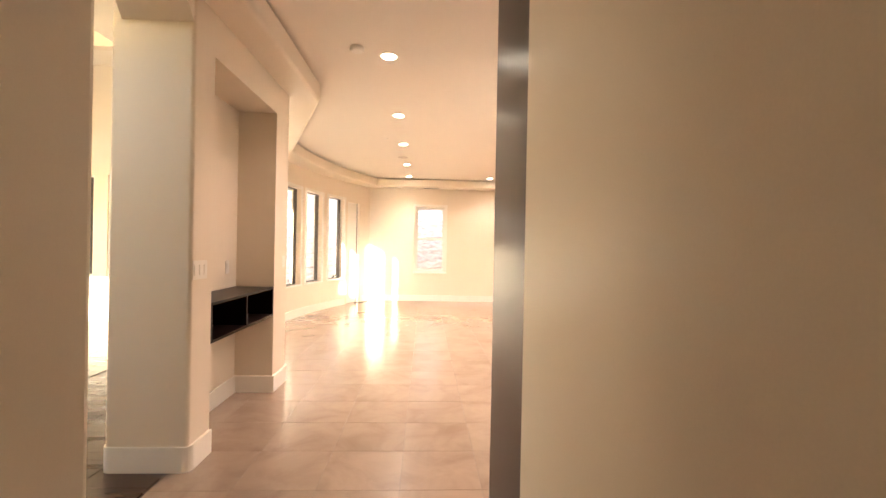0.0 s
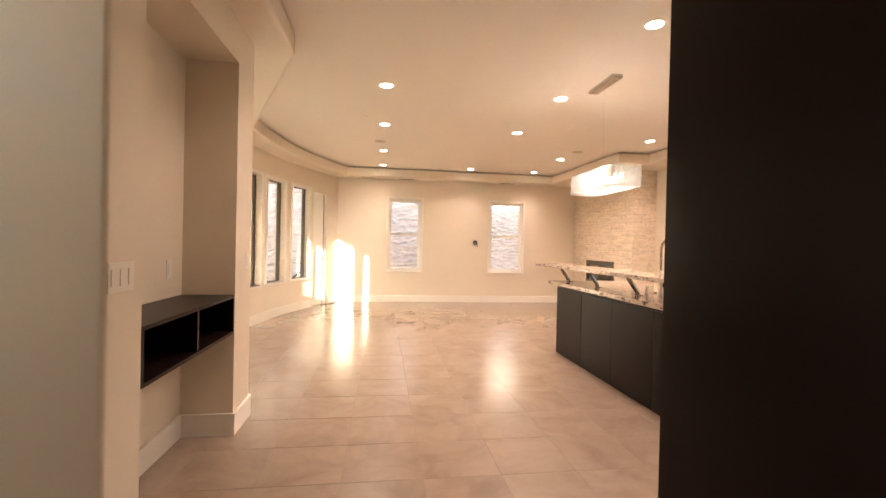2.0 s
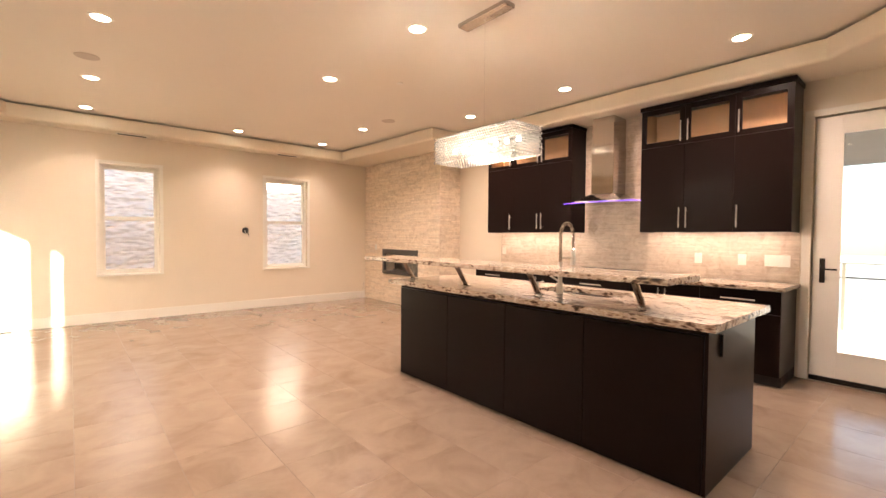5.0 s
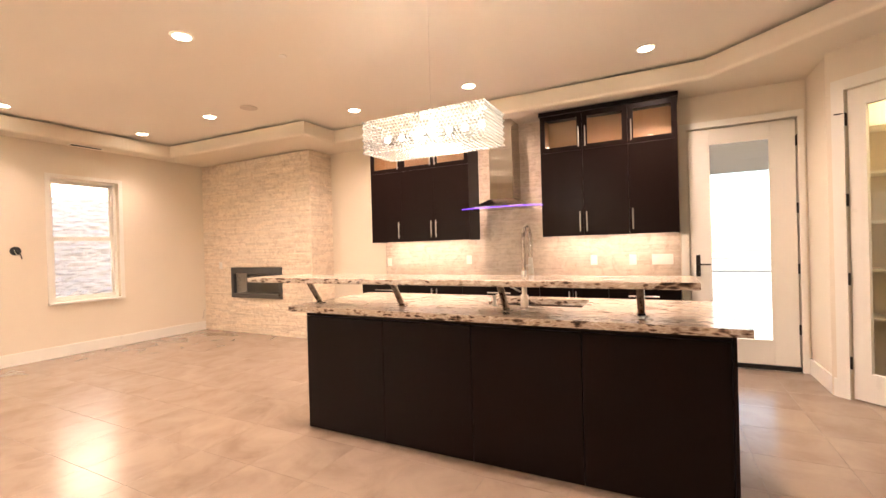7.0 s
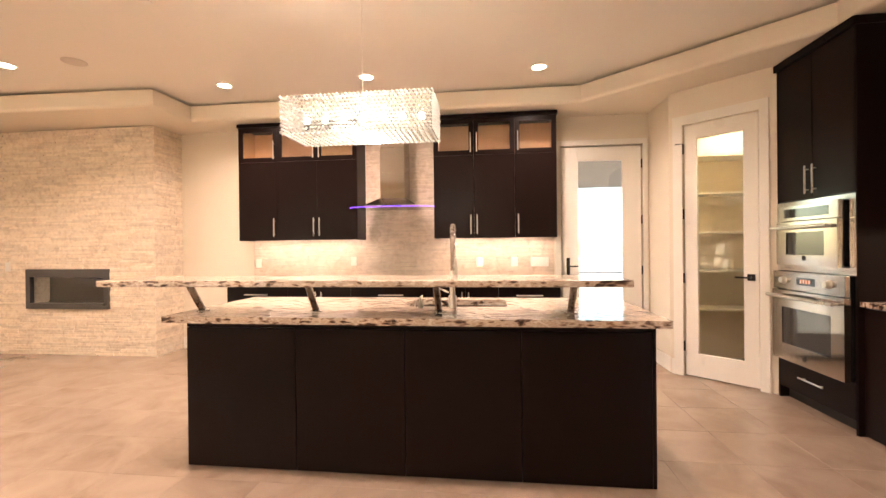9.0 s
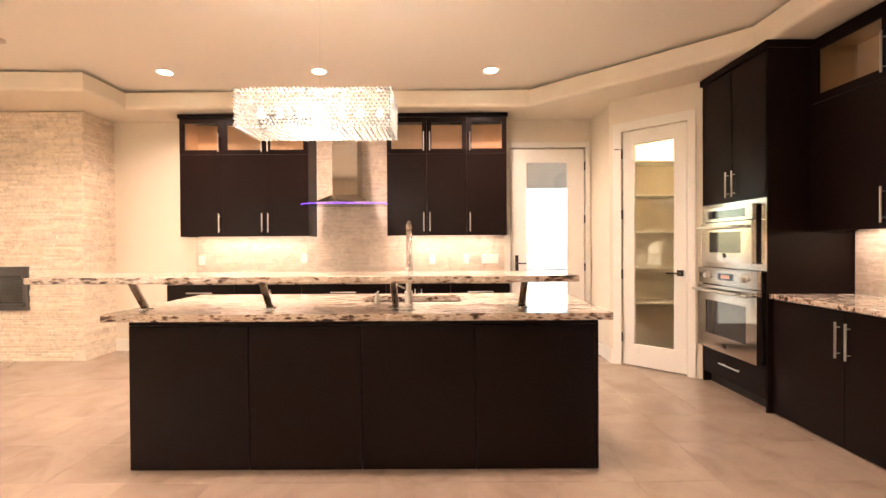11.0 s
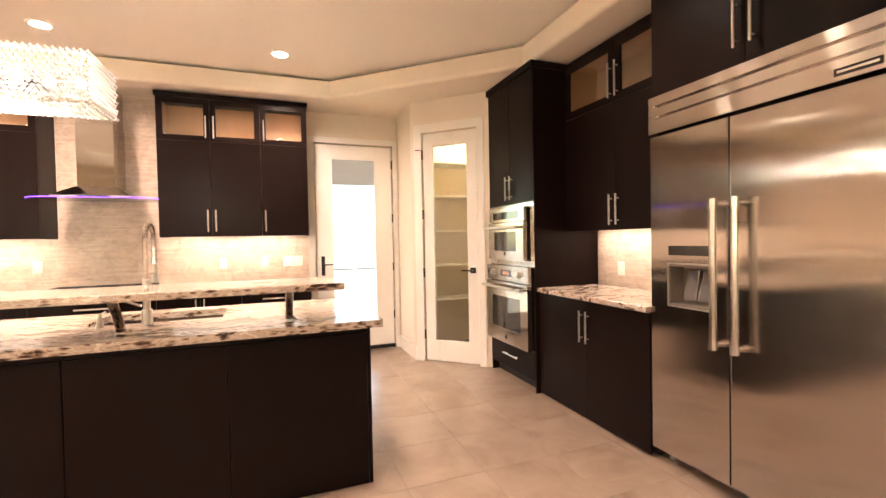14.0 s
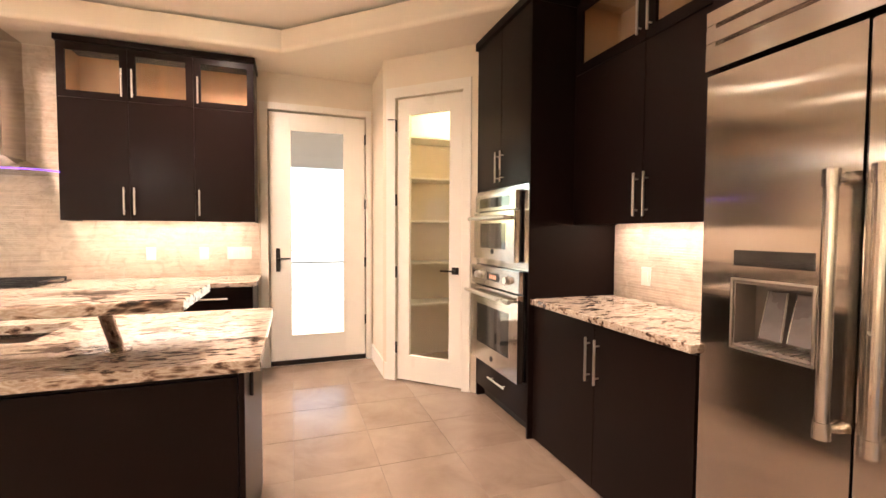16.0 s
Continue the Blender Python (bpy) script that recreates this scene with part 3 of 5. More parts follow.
q0, q1, q2 = PA + PD * (S1 - 0.055), PA + PD * (S1 - 0.055) - PN * 0.05, PA + PD * (S1 - 0.17) - PN * 0.05
bm_tube(bm, [(q0.x, q0.y, 1.01), (q1.x, q1.y, 1.01)], 0.009, 8)
bm_tube(bm, [(q1.x, q1.y, 1.01), (q2.x, q2.y, 1.01)], 0.008, 8)
part("door_handle", bm, BLACKMETAL, d2, "dark bronze lever handle on a square plate")
for z in (0.30, 0.98, 1.62, 2.27):
    p = PA + PD * (S0 - 0.006) - PN * 0.006
    hinge(d2, (p.x, p.y, z), 0)
st0, st1 = PA + PD * (S0 - 0.006) - PN * 0.01, PA + PD * (S0 - 0.075) - PN * 0.03
tube("door_stop", d2, BLACKMETAL, [(st0.x, st0.y, 2.322), (st1.x, st1.y, 2.325)], 0.005, 6, "hinge-pin door stop")
bm = bmesh.new()
diag_box(bm, S0 - 0.10, S0 - 0.012, -0.018, 0.0, 0, 2.60)
diag_box(bm, S1 + 0.012, S1 + 0.085, -0.018, 0.0, 0, 2.60)
diag_box(bm, S0 - 0.012, S1 + 0.012, -0.018, 0.0, 2.51, 2.60)
tagged(new("door_trim_2", mesh_of("door_trim_2", bm, TRIM)), "flat white door casing", "trim", kind="structure")

# door at the end of the bay
(xa, _), (xb, _) = arc_pt(11.84, RW + 0.06), arc_pt(12.24, RW + 0.06)
p, q = Vector((xa, 11.84)), Vector((xb, 12.24))
dd = (q - p).normalized()
dn = Vector((-dd.y, dd.x))
DL = (q - p).length
d3 = thing("door_3", (xa + xb) / 2, 12.04, 0.0, "plain white outer door at the end of the bay", "door", kind="structure")


def dslab(bm, s0, s1, e0, e1, a, b):
    bm_prism(bm, [((p + dd * s + dn * e).x, (p + dd * s + dn * e).y) for s, e in ((s0, e0), (s1, e0), (s1, e1), (s0, e1))], a, b)


bm = bmesh.new()
dslab(bm, -0.02, DL - 0.012, -0.02, 0.02, 0.012, 2.4)
part("door_leaf", bm, TRIM, d3)
# Dark strip drawn in place of the shaded gap beside the leaf.
bm = bmesh.new()
dslab(bm, DL - 0.012, DL + 0.02, -0.015, 0.015, 0.012, 2.4)
part("door_gap_strip", bm, BLACKMETAL, d3, "dark strip standing in for the shaded gap along the door")
bm = bmesh.new()
h0, h1, h2 = p + dd * (DL - 0.07) - dn * 0.02, p + dd * (DL - 0.07) - dn * 0.065, p + dd * (DL - 0.17) - dn * 0.065
bm_tube(bm, [(h0.x, h0.y, 1.0), (h1.x, h1.y, 1.0), (h2.x, h2.y, 1.0)], 0.009, 8)
part("door_handle", bm, BLACKMETAL, d3, "dark bronze lever handle")
for z in (0.45, 1.05, 1.62, 2.2):
    h = p + dd * (DL + 0.01) - dn * 0.045
    bm = bmesh.new()
    bm_tube(bm, [(h.x, h.y, z - 0.06), (h.x, h.y, z + 0.06)], 0.012, 8)
    part("hinge", bm, NICKEL, d3)


# ---- cabinet parts ----
def bar_handle(parent, a, b, out, r=0.007):
    """A bar pull from a to b, standing off its door by the vector out."""
    a, b, o = Vector(a), Vector(b), Vector(out)
    u = (b - a) * 0.14
    bm = bmesh.new()
    bm_tube(bm, [a + o, b + o], r, 8)
    for e in (a + u, b - u):
        bm_tube(bm, [e, e + o], r * 0.7, 6)
    return part("handle", bm, NICKEL, parent, "satin nickel bar handle")


def glass_front(parent, axis, f, a, b, z0, z1, t, w=0.055):
    """A framed glass door; axis x: its face looks along -x at x = f; axis y: along +y at y = f."""
    bm = bmesh.new()
    spans = ((a, a + w, z0, z1), (b - w, b, z0, z1), (a + w, b - w, z1 - w, z1), (a + w, b - w, z0, z0 + w))
    for s, e, lo, hi in spans:
        if axis == "x":
            bm_box(bm, f, f + t, s, e, lo, hi)
        else:
            bm_box(bm, s, e, f - t, f, lo, hi)
    d = part("glass_door", bm, DARK, parent)
    if axis == "x":
        g = box("pane", d, GLASS, f + 0.008, f + 0.012, a + w - 0.003, b - w + 0.003, z0 + w - 0.003, z1 - w + 0.003)
    else:
        g = box("pane", d, GLASS, a + w - 0.003, b - w + 0.003, f - 0.012, f - 0.008, z0 + w - 0.003, z1 - w + 0.003)
    g.visible_shadow = False
    return d


def wall_cabinet(y0, y1, pulls):
    """An upper cabinet on the kitchen wall: three doors below, three glass doors above. pulls: side of each door's handle, from high y."""
    f, back, z0, z1, zs = 4.85, 5.196, 1.415, 2.845, 2.375
    c = thing("wall_cabinet", back, (y0 + y1) / 2, z0, "tall espresso upper cabinet with glass doors along its top", "cabinet", "upper cabinets beside the hood")
    t = 0.02
    bm = bmesh.new()
    bm_box(bm, f + t + 0.002, back, y0, y0 + 0.018, z0, z1)
    bm_box(bm, f + t + 0.002, back, y1 - 0.018, y1, z0, z1)
    bm_box(bm, f + t + 0.002, back, y0 + 0.018, y1 - 0.018, z0 + 0.03, z0 + 0.048)
    bm_box(bm, f + t + 0.002, back, y0 + 0.018, y1 - 0.018, zs - 0.018, zs)
    bm_box(bm, f + t + 0.002, back, y0 + 0.018, y1 - 0.018, z1 - 0.03, z1)
    part("body", bm, DARK, c)
    box("lining", c, MAPLE, back - 0.012, back - 0.002, y0 + 0.02, y1 - 0.02, zs + 0.002, z1 - 0.032, label="pale maple back behind the glass")
    bm = bmesh.new()
    for s in (y0 + 0.02, y1 - 0.026):
        bm_box(bm, f + 0.05, back - 0.013, s, s + 0.006, zs + 0.002, z1 - 0.034)
    bm_box(bm, f + 0.05, back - 0.013, y0 + 0.028, y1 - 0.028, zs + 0.001, zs + 0.006)
    bm_box(bm, f + 0.05, back - 0.013, y0 + 0.028, y1 - 0.028, z1 - 0.040, z1 - 0.034)
    part("side_lining", bm, MAPLE, c)
    box("crown", c, DARK, f - 0.018, back, y0 - 0.012, y1 + 0.012, z1 - 0.045, z1, 0.004)
    w = (y1 - y0) / 3
    for k in range(3):
        b = y1 - k * w - 0.0008
        a = y1 - (k + 1) * w + 0.0008
        d = box("door", c, DARK, f, f + t, a, b, z0 + 0.002, zs - 0.0015, 0.0012)
        g = glass_front(c, "x", f, a, b, zs, z1 - 0.05, t)
        hy = a + 0.035 if pulls[k] == "r" else b - 0.035
        bar_handle(d, (f, hy, z0 + 0.05), (f, hy, z0 + 0.27), (-0.03, 0, 0))
        bar_handle(g, (f, hy, zs + 0.03), (f, hy, zs + 0.25), (-0.03, 0, 0))
    bm = bmesh.new()
    bm_box(bm, 4.98, 5.01, y0 + 0.05, y1 - 0.05, z0 + 0.018, z0 + 0.029)
    part("light_strip", bm, STRIPGLOW, c, "lit warm strip lamp under the cabinet")
    area_lamp("cabinet_lamp", look((4.995, (y0 + y1) / 2, z0 + 0.014), (5.04, (y0 + y1) / 2, 0.9)) , (y1 - y0) - 0.2, 0.04, 1.0, (1.0, 0.79, 0.68))
    return c


def base_cabinet(y0, y1, kind):
    f, back = 4.59, 5.196
    c = thing("base_cabinet", back, (y0 + y1) / 2, 0.0, "espresso base cabinet under the granite counter", "cabinet", "base cabinets of the kitchen wall")
    box("body", c, DARK, f + 0.02, back, y0 + 0.001, y1 - 0.001, 0.10, 0.878)
    box("toe_kick", c, DARKIN, f + 0.07, back, y0 + 0.001, y1 - 0.001, 0.001, 0.10)
    if kind == "drawers":
        zs = (0.104, 0.665, 0.876)
        for a, b in zip(zs, zs[1:]):
            d = box("drawer", c, DARK, f, f + 0.02, y0 + 0.002, y1 - 0.002, a, b - 0.003, 0.002)
            m = (y0 + y1) / 2
            bar_handle(d, (f, m - 0.14, b - 0.09), (f, m + 0.14, b - 0.09), (-0.03, 0, 0))
    else:
        m = (y0 + y1) / 2
        for a, b, h in ((y0 + 0.002, m - 0.0015, m - 0.035), (m + 0.0015, y1 - 0.002, m + 0.035)):
            d = box("door", c, DARK, f, f + 0.02, a, b, 0.104, 0.873, 0.002)
            bar_handle(d, (f, h, 0.60), (f, h, 0.82), (-0.03, 0, 0))


wall_cabinet(5.235, 6.636, "rll")
wall_cabinet(7.556, 9.06, "rrl")
for a, b, k in ((5.24, 5.90, "drawers"), (5.90, 6.62, "doors"), (6.62, 7.56, "drawers"), (7.56, 8.31, "doors"), (8.31, 9.06, "drawers")):
    base_cabinet(a, b, k)
ct = thing("kitchen_counter", 4.9, 7.15, 0.88, "cream and brown speckled granite counter on base cabinets", "countertop")
box("slab", ct, GRANITE, 4.555, 5.182, 5.21, 9.09, 0.88, 0.918, 0.006)

# strip mosaic splashback
def strips(name, parent, material, rows, place, label, seed):
    """Courses of thin strips; rows: (z0, z1, a, b); place(s, d, z) gives the point s along the wall and d proud of it."""
    rnd = random.Random(seed)
    vs, fs = [], []
    for z0, z1, a, b, lmin, lmax, dep in rows:
        s = a
        while s < b - 1e-4:
            e = min(b, s + rnd.uniform(lmin, lmax))
            if b - e < lmin * 0.5:
                e = b
            d = dep * rnd.uniform(0.5, 1.0)
            g = 0.0004
            k = len(vs)
            lean, twist = dep * rnd.uniform(-0.12, 0.12), dep * rnd.uniform(-0.25, 0.25)
            for dd_, u, q in ((0.0, 0.0, 0), (d, 0.0008, 1)):
                for ss, zz, w in ((s + g + u, z0 + g + u, -lean - twist), (e - g - u, z0 + g + u, -lean + twist), (e - g - u, z1 - g - u, lean + twist), (s + g + u, z1 - g - u, lean - twist)):
                    vs.append(place(ss, dd_ + q * w, zz))
            fs += [(k + 4, k + 5, k + 6, k + 7)] + [(k + i, k + (i + 1) % 4, k + 4 + (i + 1) % 4, k + 4 + i) for i in range(4)]
            s = e
    me = bpy.data.meshes.new(name)
    me.from_pydata(vs, [], fs)
    me.materials.append(material)
    ob = new(name, me)
    if parent is not None:
        ob.parent = parent
        ob.matrix_parent_inverse = parent.matrix_basis.inverted()
    return tagged(ob, label, kind="stuff")


sp = thing("splashback", 5.19, 7.15, 0.92, "glossy beige strip mosaic splashback", "splashback", kind="structure")
box("backing", sp, MOSAIC, 5.192, 5.199, 5.225, 9.07, 0.918, 1.43)
box("backing", sp, MOSAIC, 5.192, 5.199, 6.64, 7.55, 1.43, 2.849)
rows = [(0.92 + 0.0165 * k, 0.92 + 0.0165 * (k + 1), 5.225, 9.07, 0.05, 0.30, 0.004) for k in range(30)]
rows += [(1.415 + 0.0165 * k, 1.415 + 0.0165 * (k + 1), 6.645, 7.545, 0.05, 0.30, 0.004) for k in range(86)]
strips("mosaic_tiles", sp, MOSAIC, rows, lambda s, d, z: (5.1915 - d, s, z), "thin glossy beige strip tiles", 3)

# range hood
hd = thing("range_hood", 5.19, 7.13, 1.78, "steel chimney hood with a glowing violet glass visor", "range hood")
bm = bmesh.new()
bm_box(bm, 4.87, 5.187, 6.985, 7.28, 1.88, 2.50, 0.003)
part("chimney", bm, STEEL, hd)
bm = bmesh.new()
bm_box(bm, 4.876, 5.187, 6.991, 7.274, 2.501, 2.856, 0.003)
part("upper_chimney", bm, STEEL, hd)
bm = bmesh.new()
lo = [(4.75, 6.83), (5.187, 6.83), (5.187, 7.44), (4.75, 7.44)]
hi_ = [(4.86, 6.975), (5.187, 6.975), (5.187, 7.29), (4.86, 7.29)]
a = [bm.verts.new((*v, 1.793)) for v in lo]
b = [bm.verts.new((*v, 1.812)) for v in lo]
c = [bm.verts.new((*v, 1.90)) for v in hi_]
for u, v in ((a, b), (b, c)):
    for k in range(4):
        bm.faces.new((u[k], u[(k + 1) % 4], v[(k + 1) % 4], v[k]))
bm.faces.new(list(reversed(a)))
bm.faces.new(c)
part("body", bm, STEEL, hd)
EDGE = [(5.185, 7.63), (4.80, 7.63), (4.72, 7.56), (4.69, 7.40), (4.68, 7.13), (4.69, 6.86), (4.72, 6.70), (4.80, 6.63), (5.185, 6.63)]
bm = bmesh.new()
bm_prism(bm, EDGE, 1.784, 1.791)
part("visor", bm, CANOPYGLASS, hd, "thin glass visor").visible_shadow = False
bm = bmesh.new()
bm_tube(bm, [(x - 0.003, y, 1.7875) for x, y in EDGE], 0.0042, 6)
part("led_edge", bm, LEDGLOW, hd, "violet glowing edge of the visor")
box("control_panel", hd, BLACKGLASS, 4.746, 4.7495, 7.0, 7.24, 1.797, 1.809)

# cooktop
ck = thing("cooktop", 4.87, 7.1, 0.918, "black gas cooktop with cast iron grates", "cooktop")
box("plate", ck, BLACKGLASS, 4.62, 5.12, 6.68, 7.54, 0.919, 0.928, 0.003)
for gy in (6.70, 6.985, 7.27):
    bm = bmesh.new()
    for u in (0.0, 0.25):
        bm_box(bm, 4.65, 5.09, gy + u, gy + u + 0.012, 0.945, 0.957)
    for u in (4.65, 4.79, 4.94, 5.078):
        bm_box(bm, u, u + 0.012, gy, gy + 0.262, 0.945, 0.957)
    for u in (4.65, 5.078):
        for w in (0.0, 0.25):
            bm_box(bm, u, u + 0.012, gy + w, gy + w + 0.012, 0.9285, 0.946)
    part("grate", bm, IRON, ck)
for kx, ky in ((4.76, 6.83), (4.98, 6.83), (4.87, 7.11), (4.76, 7.4), (4.98, 7.4)):
    tube("burner", ck, IRON, [(kx, ky, 0.9285), (kx, ky, 0.942)], 0.045, 16)

# ---- fireplace wall of ledger stone ----
fp = thing("fireplace", 4.72, 11.35, 0.0, "cream ledger stone chimney breast with a linear fireplace", "fireplace", kind="structure")
FY0, FY1, FZ0, FZ1 = 10.72, 11.89, 0.585, 1.085
bm = bmesh.new()
bm_box(bm, 4.74, 5.2, 10.10, FY0, 0, 2.85)
bm_box(bm, 4.74, 5.2, FY1, 12.62, 0, 2.85)
bm_box(bm, 4.74, 5.2, FY0, FY1, 0, FZ0)
bm_box(bm, 4.74, 5.2, FY0, FY1, FZ1, 2.85)
part("core", bm, LEDGER, fp)
rs = random.Random(5)
rows, z = [], 0.0
while z < 2.84:
    h = rs.uniform(0.016, 0.034)
    z1 = min(2.85, z + h)
    if z1 > FZ0 and z < FZ1:
        rows += [(z, z1, 10.09, FY0, 0.10, 0.42, 0.018), (z, z1, FY1, 12.62, 0.10, 0.42, 0.018)]
    else:
        rows.append((z, z1, 10.09, 12.62, 0.10, 0.42, 0.018))
    z = z1
strips("stone_strips", fp, LEDGER, rows, lambda s, d, z: (4.741 - d, s, z), "split-face cream stone strips", 7)
rows = [(a, b, 4.722, 5.2, l, m, d) for a, b, _, _, l, m, d in rows if _ != FY1]
seen, r2 = set(), []
for r in rows:
    if r[0] not in seen:
        seen.add(r[0])
        r2.append(r)
strips("side_strips", fp, LEDGER, r2, lambda s, d, z: (s, 10.101 - d, z), "split-face cream stone strips", 8)
fb = thing("fireplace_insert", 4.72, 11.3, FZ0, "grey framed linear gas fireplace insert", "fireplace insert")
bm = bmesh.new()
for a, b, c, d in ((FY0 - 0.0, FY0 + 0.06, FZ0, FZ1), (FY1 - 0.06, FY1, FZ0, FZ1), (FY0 + 0.06, FY1 - 0.06, FZ1 - 0.10, FZ1), (FY0 + 0.06, FY1 - 0.06, FZ0, FZ0 + 0.07)):
    bm_box(bm, 4.70, 4.76, a, b, c, d, 0.004)
part("frame", bm, mat("grey_metal", (0.12, 0.115, 0.11), 0.35, 0.8, var=0.1), fb, "brushed grey metal frame")
bm = bmesh.new()
bm_box(bm, 5.0, 5.02, FY0 + 0.01, FY1 - 0.01, FZ0, FZ1)
bm_box(bm, 4.76, 5.0, FY0 + 0.01, FY1 - 0.01, FZ0 + 0.03, FZ0 + 0.06)
bm_box(bm, 4.76, 5.0, FY0 + 0.01, FY1 - 0.01, FZ1 - 0.04, FZ1 - 0.02)
part("firebox", bm, DARKIN, fb)
pane("pane", fb, GLASS, 4.745, 4.75, FY0 + 0.055, FY1 - 0.055, FZ0 + 0.065, FZ1 - 0.095)
tube("burner_pipe", fb, IRON, [(4.88, FY0 + 0.15, FZ0 + 0.075), (4.88, FY1 - 0.15, FZ0 + 0.075)], 0.014, 8)

# ---- island ----
isl = thing("kitchen_island", 2.7, 6.44, 0.0, "long espresso kitchen island with flat panels", "island")
IX0, IX1, IY0, IY1 = 2.285, 3.12, 5.085, 7.805
bm = bmesh.new()
bm_box(bm, IX0 + 0.02, IX1, IY0 + 0.02, IY1, 0.09, 0.83)
bm_box(bm, IX0 + 0.02, 2.66, IY0 + 0.02, IY1, 0.83, 0.879)
bm_box(bm, 2.66, IX1, IY0 + 0.02, 5.80, 0.83, 0.879)
bm_box(bm, 2.66, IX1, 6.58, IY1, 0.83, 0.879)
part("body", bm, DARK, isl)
box("toe_kick", isl, DARKIN, IX0 + 0.022, IX1 - 0.06, IY0 + 0.022, IY1 - 0.02, 0.001, 0.09)
box("rail", isl, DARK, IX0 + 0.004, IX0 + 0.02, IY0 + 0.02, IY1, 0.846, 0.879)
ys = [IY0 + 0.02, 5.796, 6.455, 7.11, IY1]
for a, b in zip(ys, ys[1:]):
    box("panel", isl, DARK, IX0, IX0 + 0.02, a + 0.002, b - 0.002, 0.004, 0.842, 0.002)
box("end_panel", isl, DARK, IX0, IX1, IY0, IY0 + 0.019, 0.004, 0.879, 0.002)
ho = box("outlet", isl, BLACKMETAL, 2.46, 2.50, IY0 - 0.014, IY0 - 0.001, 0.71, 0.83, 0.003, "dark outlet cover on the end panel")
for a, b in ((5.12, 5.80), (5.80, 6.58), (6.58, 7.19), (7.19, 7.80)):
    d = box("door", isl, DARK, IX1 + 0.001, IX1 + 0.02, a + 0.002, b - 0.002, 0.10, 0.872, 0.002)
    bar_handle(d, (IX1 + 0.02, a + 0.06, 0.58), (IX1 + 0.02, a + 0.06, 0.80), (0.03, 0, 0))

SX0, SX1, SY0, SY1 = 2.70, 3.08, 5.86, 6.52
ic = thing("island_counter", 2.72, 6.47, 0.88, "cream and brown speckled granite island counter", "countertop")
bm = bmesh.new()
CX0, CX1, CY0, CY1 = 2.205, 3.22, 5.03, 7.905
for b in ((CX0, SX0, CY0, CY1), (SX1, CX1, CY0, CY1), (SX0, SX1, CY0, SY0), (SX0, SX1, SY1, CY1)):
    bm_box(bm, *b, 0.88, 0.92)
bmesh.ops.remove_doubles(bm, verts=bm.verts, dist=0.0005)
part("slab", bm, GRANITE, ic)
br = thing("bar_top", 2.38, 6.76, 1.10, "raised granite breakfast bar on steel posts", "bar top")
box("slab", br, GRANITE, 2.15, 2.60, 5.235, 8.28, 1.098, 1.134, 0.006)
for y in (5.50, 6.275, 7.05, 7.82):
    bm = bmesh.new()
    bm_tube(bm, [(2.45, y, 0.928), (2.335, y, 1.092)], 0.021, 14)
    po = part("post", bm, STEEL, br, "slanted steel bar support")
    tube("flange", po, STEEL, [(2.455, y, 0.9205), (2.455, y, 0.927)], 0.04, 18)
    tube("flange", po, STEEL, [(2.33, y, 1.091), (2.33, y, 1.0975)], 0.04, 18)
sk = thing("sink", 2.89, 6.19, 0.70, "undermount stainless steel sink", "sink")
bm = bmesh.new()
bm_box(bm, SX0 - 0.01, SX1 + 0.01, SY0 - 0.01, SY1 + 0.01, 0.69, 0.879)
top = [f for f in bm.faces if f.normal.z > 0.9]
r = bmesh.ops.inset_region(bm, faces=top, thickness=0.014)
bmesh.ops.translate(bm, vec=(0, 0, -0.17), verts=list({v for f in top for v in f.verts}))
part("basin", bm, STEEL, sk)
tube("drain", sk, NICKEL, [(2.89, 6.19, 0.7095), (2.89, 6.19, 0.714)], 0.045, 18)
fa = thing("kitchen_faucet", 2.63, 6.21, 0.92, "tall steel spring-neck kitchen faucet", "faucet")
bm = bmesh.new()
bm_tube(bm, [(2.63, 6.21, 0.921), (2.63, 6.21, 1.0), (2.63, 6.21, 1.0), (2.63, 6.21, 1.16)], [0.026, 0.026, 0.017, 0.017], 14)
part("body", bm, NICKEL, fa)
pts = [(2.63, 6.21, 1.16 + 0.02 * k) for k in range(10)]
pts += [(2.715 - 0.085 * math.cos(math.pi * k / 14), 6.21, 1.36 + 0.095 * math.sin(math.pi * k / 14)) for k in range(15)]
pts += [(2.80, 6.21, 1.34 - 0.02 * k) for k in range(6)]
tube("hose", fa, POLISHED, pts, 0.008, 8)
coil = []
for k in range(len(pts) * 22):
    u = k / 22
    i0 = min(int(u), len(pts) - 2)
    a, b = Vector(pts[i0]), Vector(pts[i0 + 1])
    c = a.lerp(b, u - i0)
    d = (b - a).normalized()
    side = Vector((0, 1, 0))
    up = d.cross(side)
    an = u * 17.0
    coil.append(c + side * (0.0125 * math.cos(an)) + up * (0.0125 * math.sin(an)))
tube("spring", fa, POLISHED, coil, 0.0022, 4)
tube("spray_head", fa, NICKEL, [(2.80, 6.21, 1.24), (2.80, 6.21, 1.19), (2.80, 6.21, 1.13)], [0.014, 0.017, 0.021], 14)
tube("holder_arm", fa, NICKEL, [(2.63, 6.21, 1.19), (2.80, 6.21, 1.19)], 0.006, 8)
tube("lever", fa, NICKEL, [(2.63, 6.235, 1.02), (2.63, 6.32, 1.06)], 0.006, 8)
sd = thing("soap_dispenser", 2.63, 6.40, 0.92, "small steel soap pump beside the sink", "soap dispenser")
tube("body", sd, NICKEL, [(2.63, 6.42, 0.9205), (2.63, 6.42, 0.96), (2.63, 6.42, 0.99)], [0.02, 0.012, 0.009], 12)
tube("spout", sd, NICKEL, [(2.63, 6.42, 0.985), (2.71, 6.42, 0.99)], 0.006, 8)

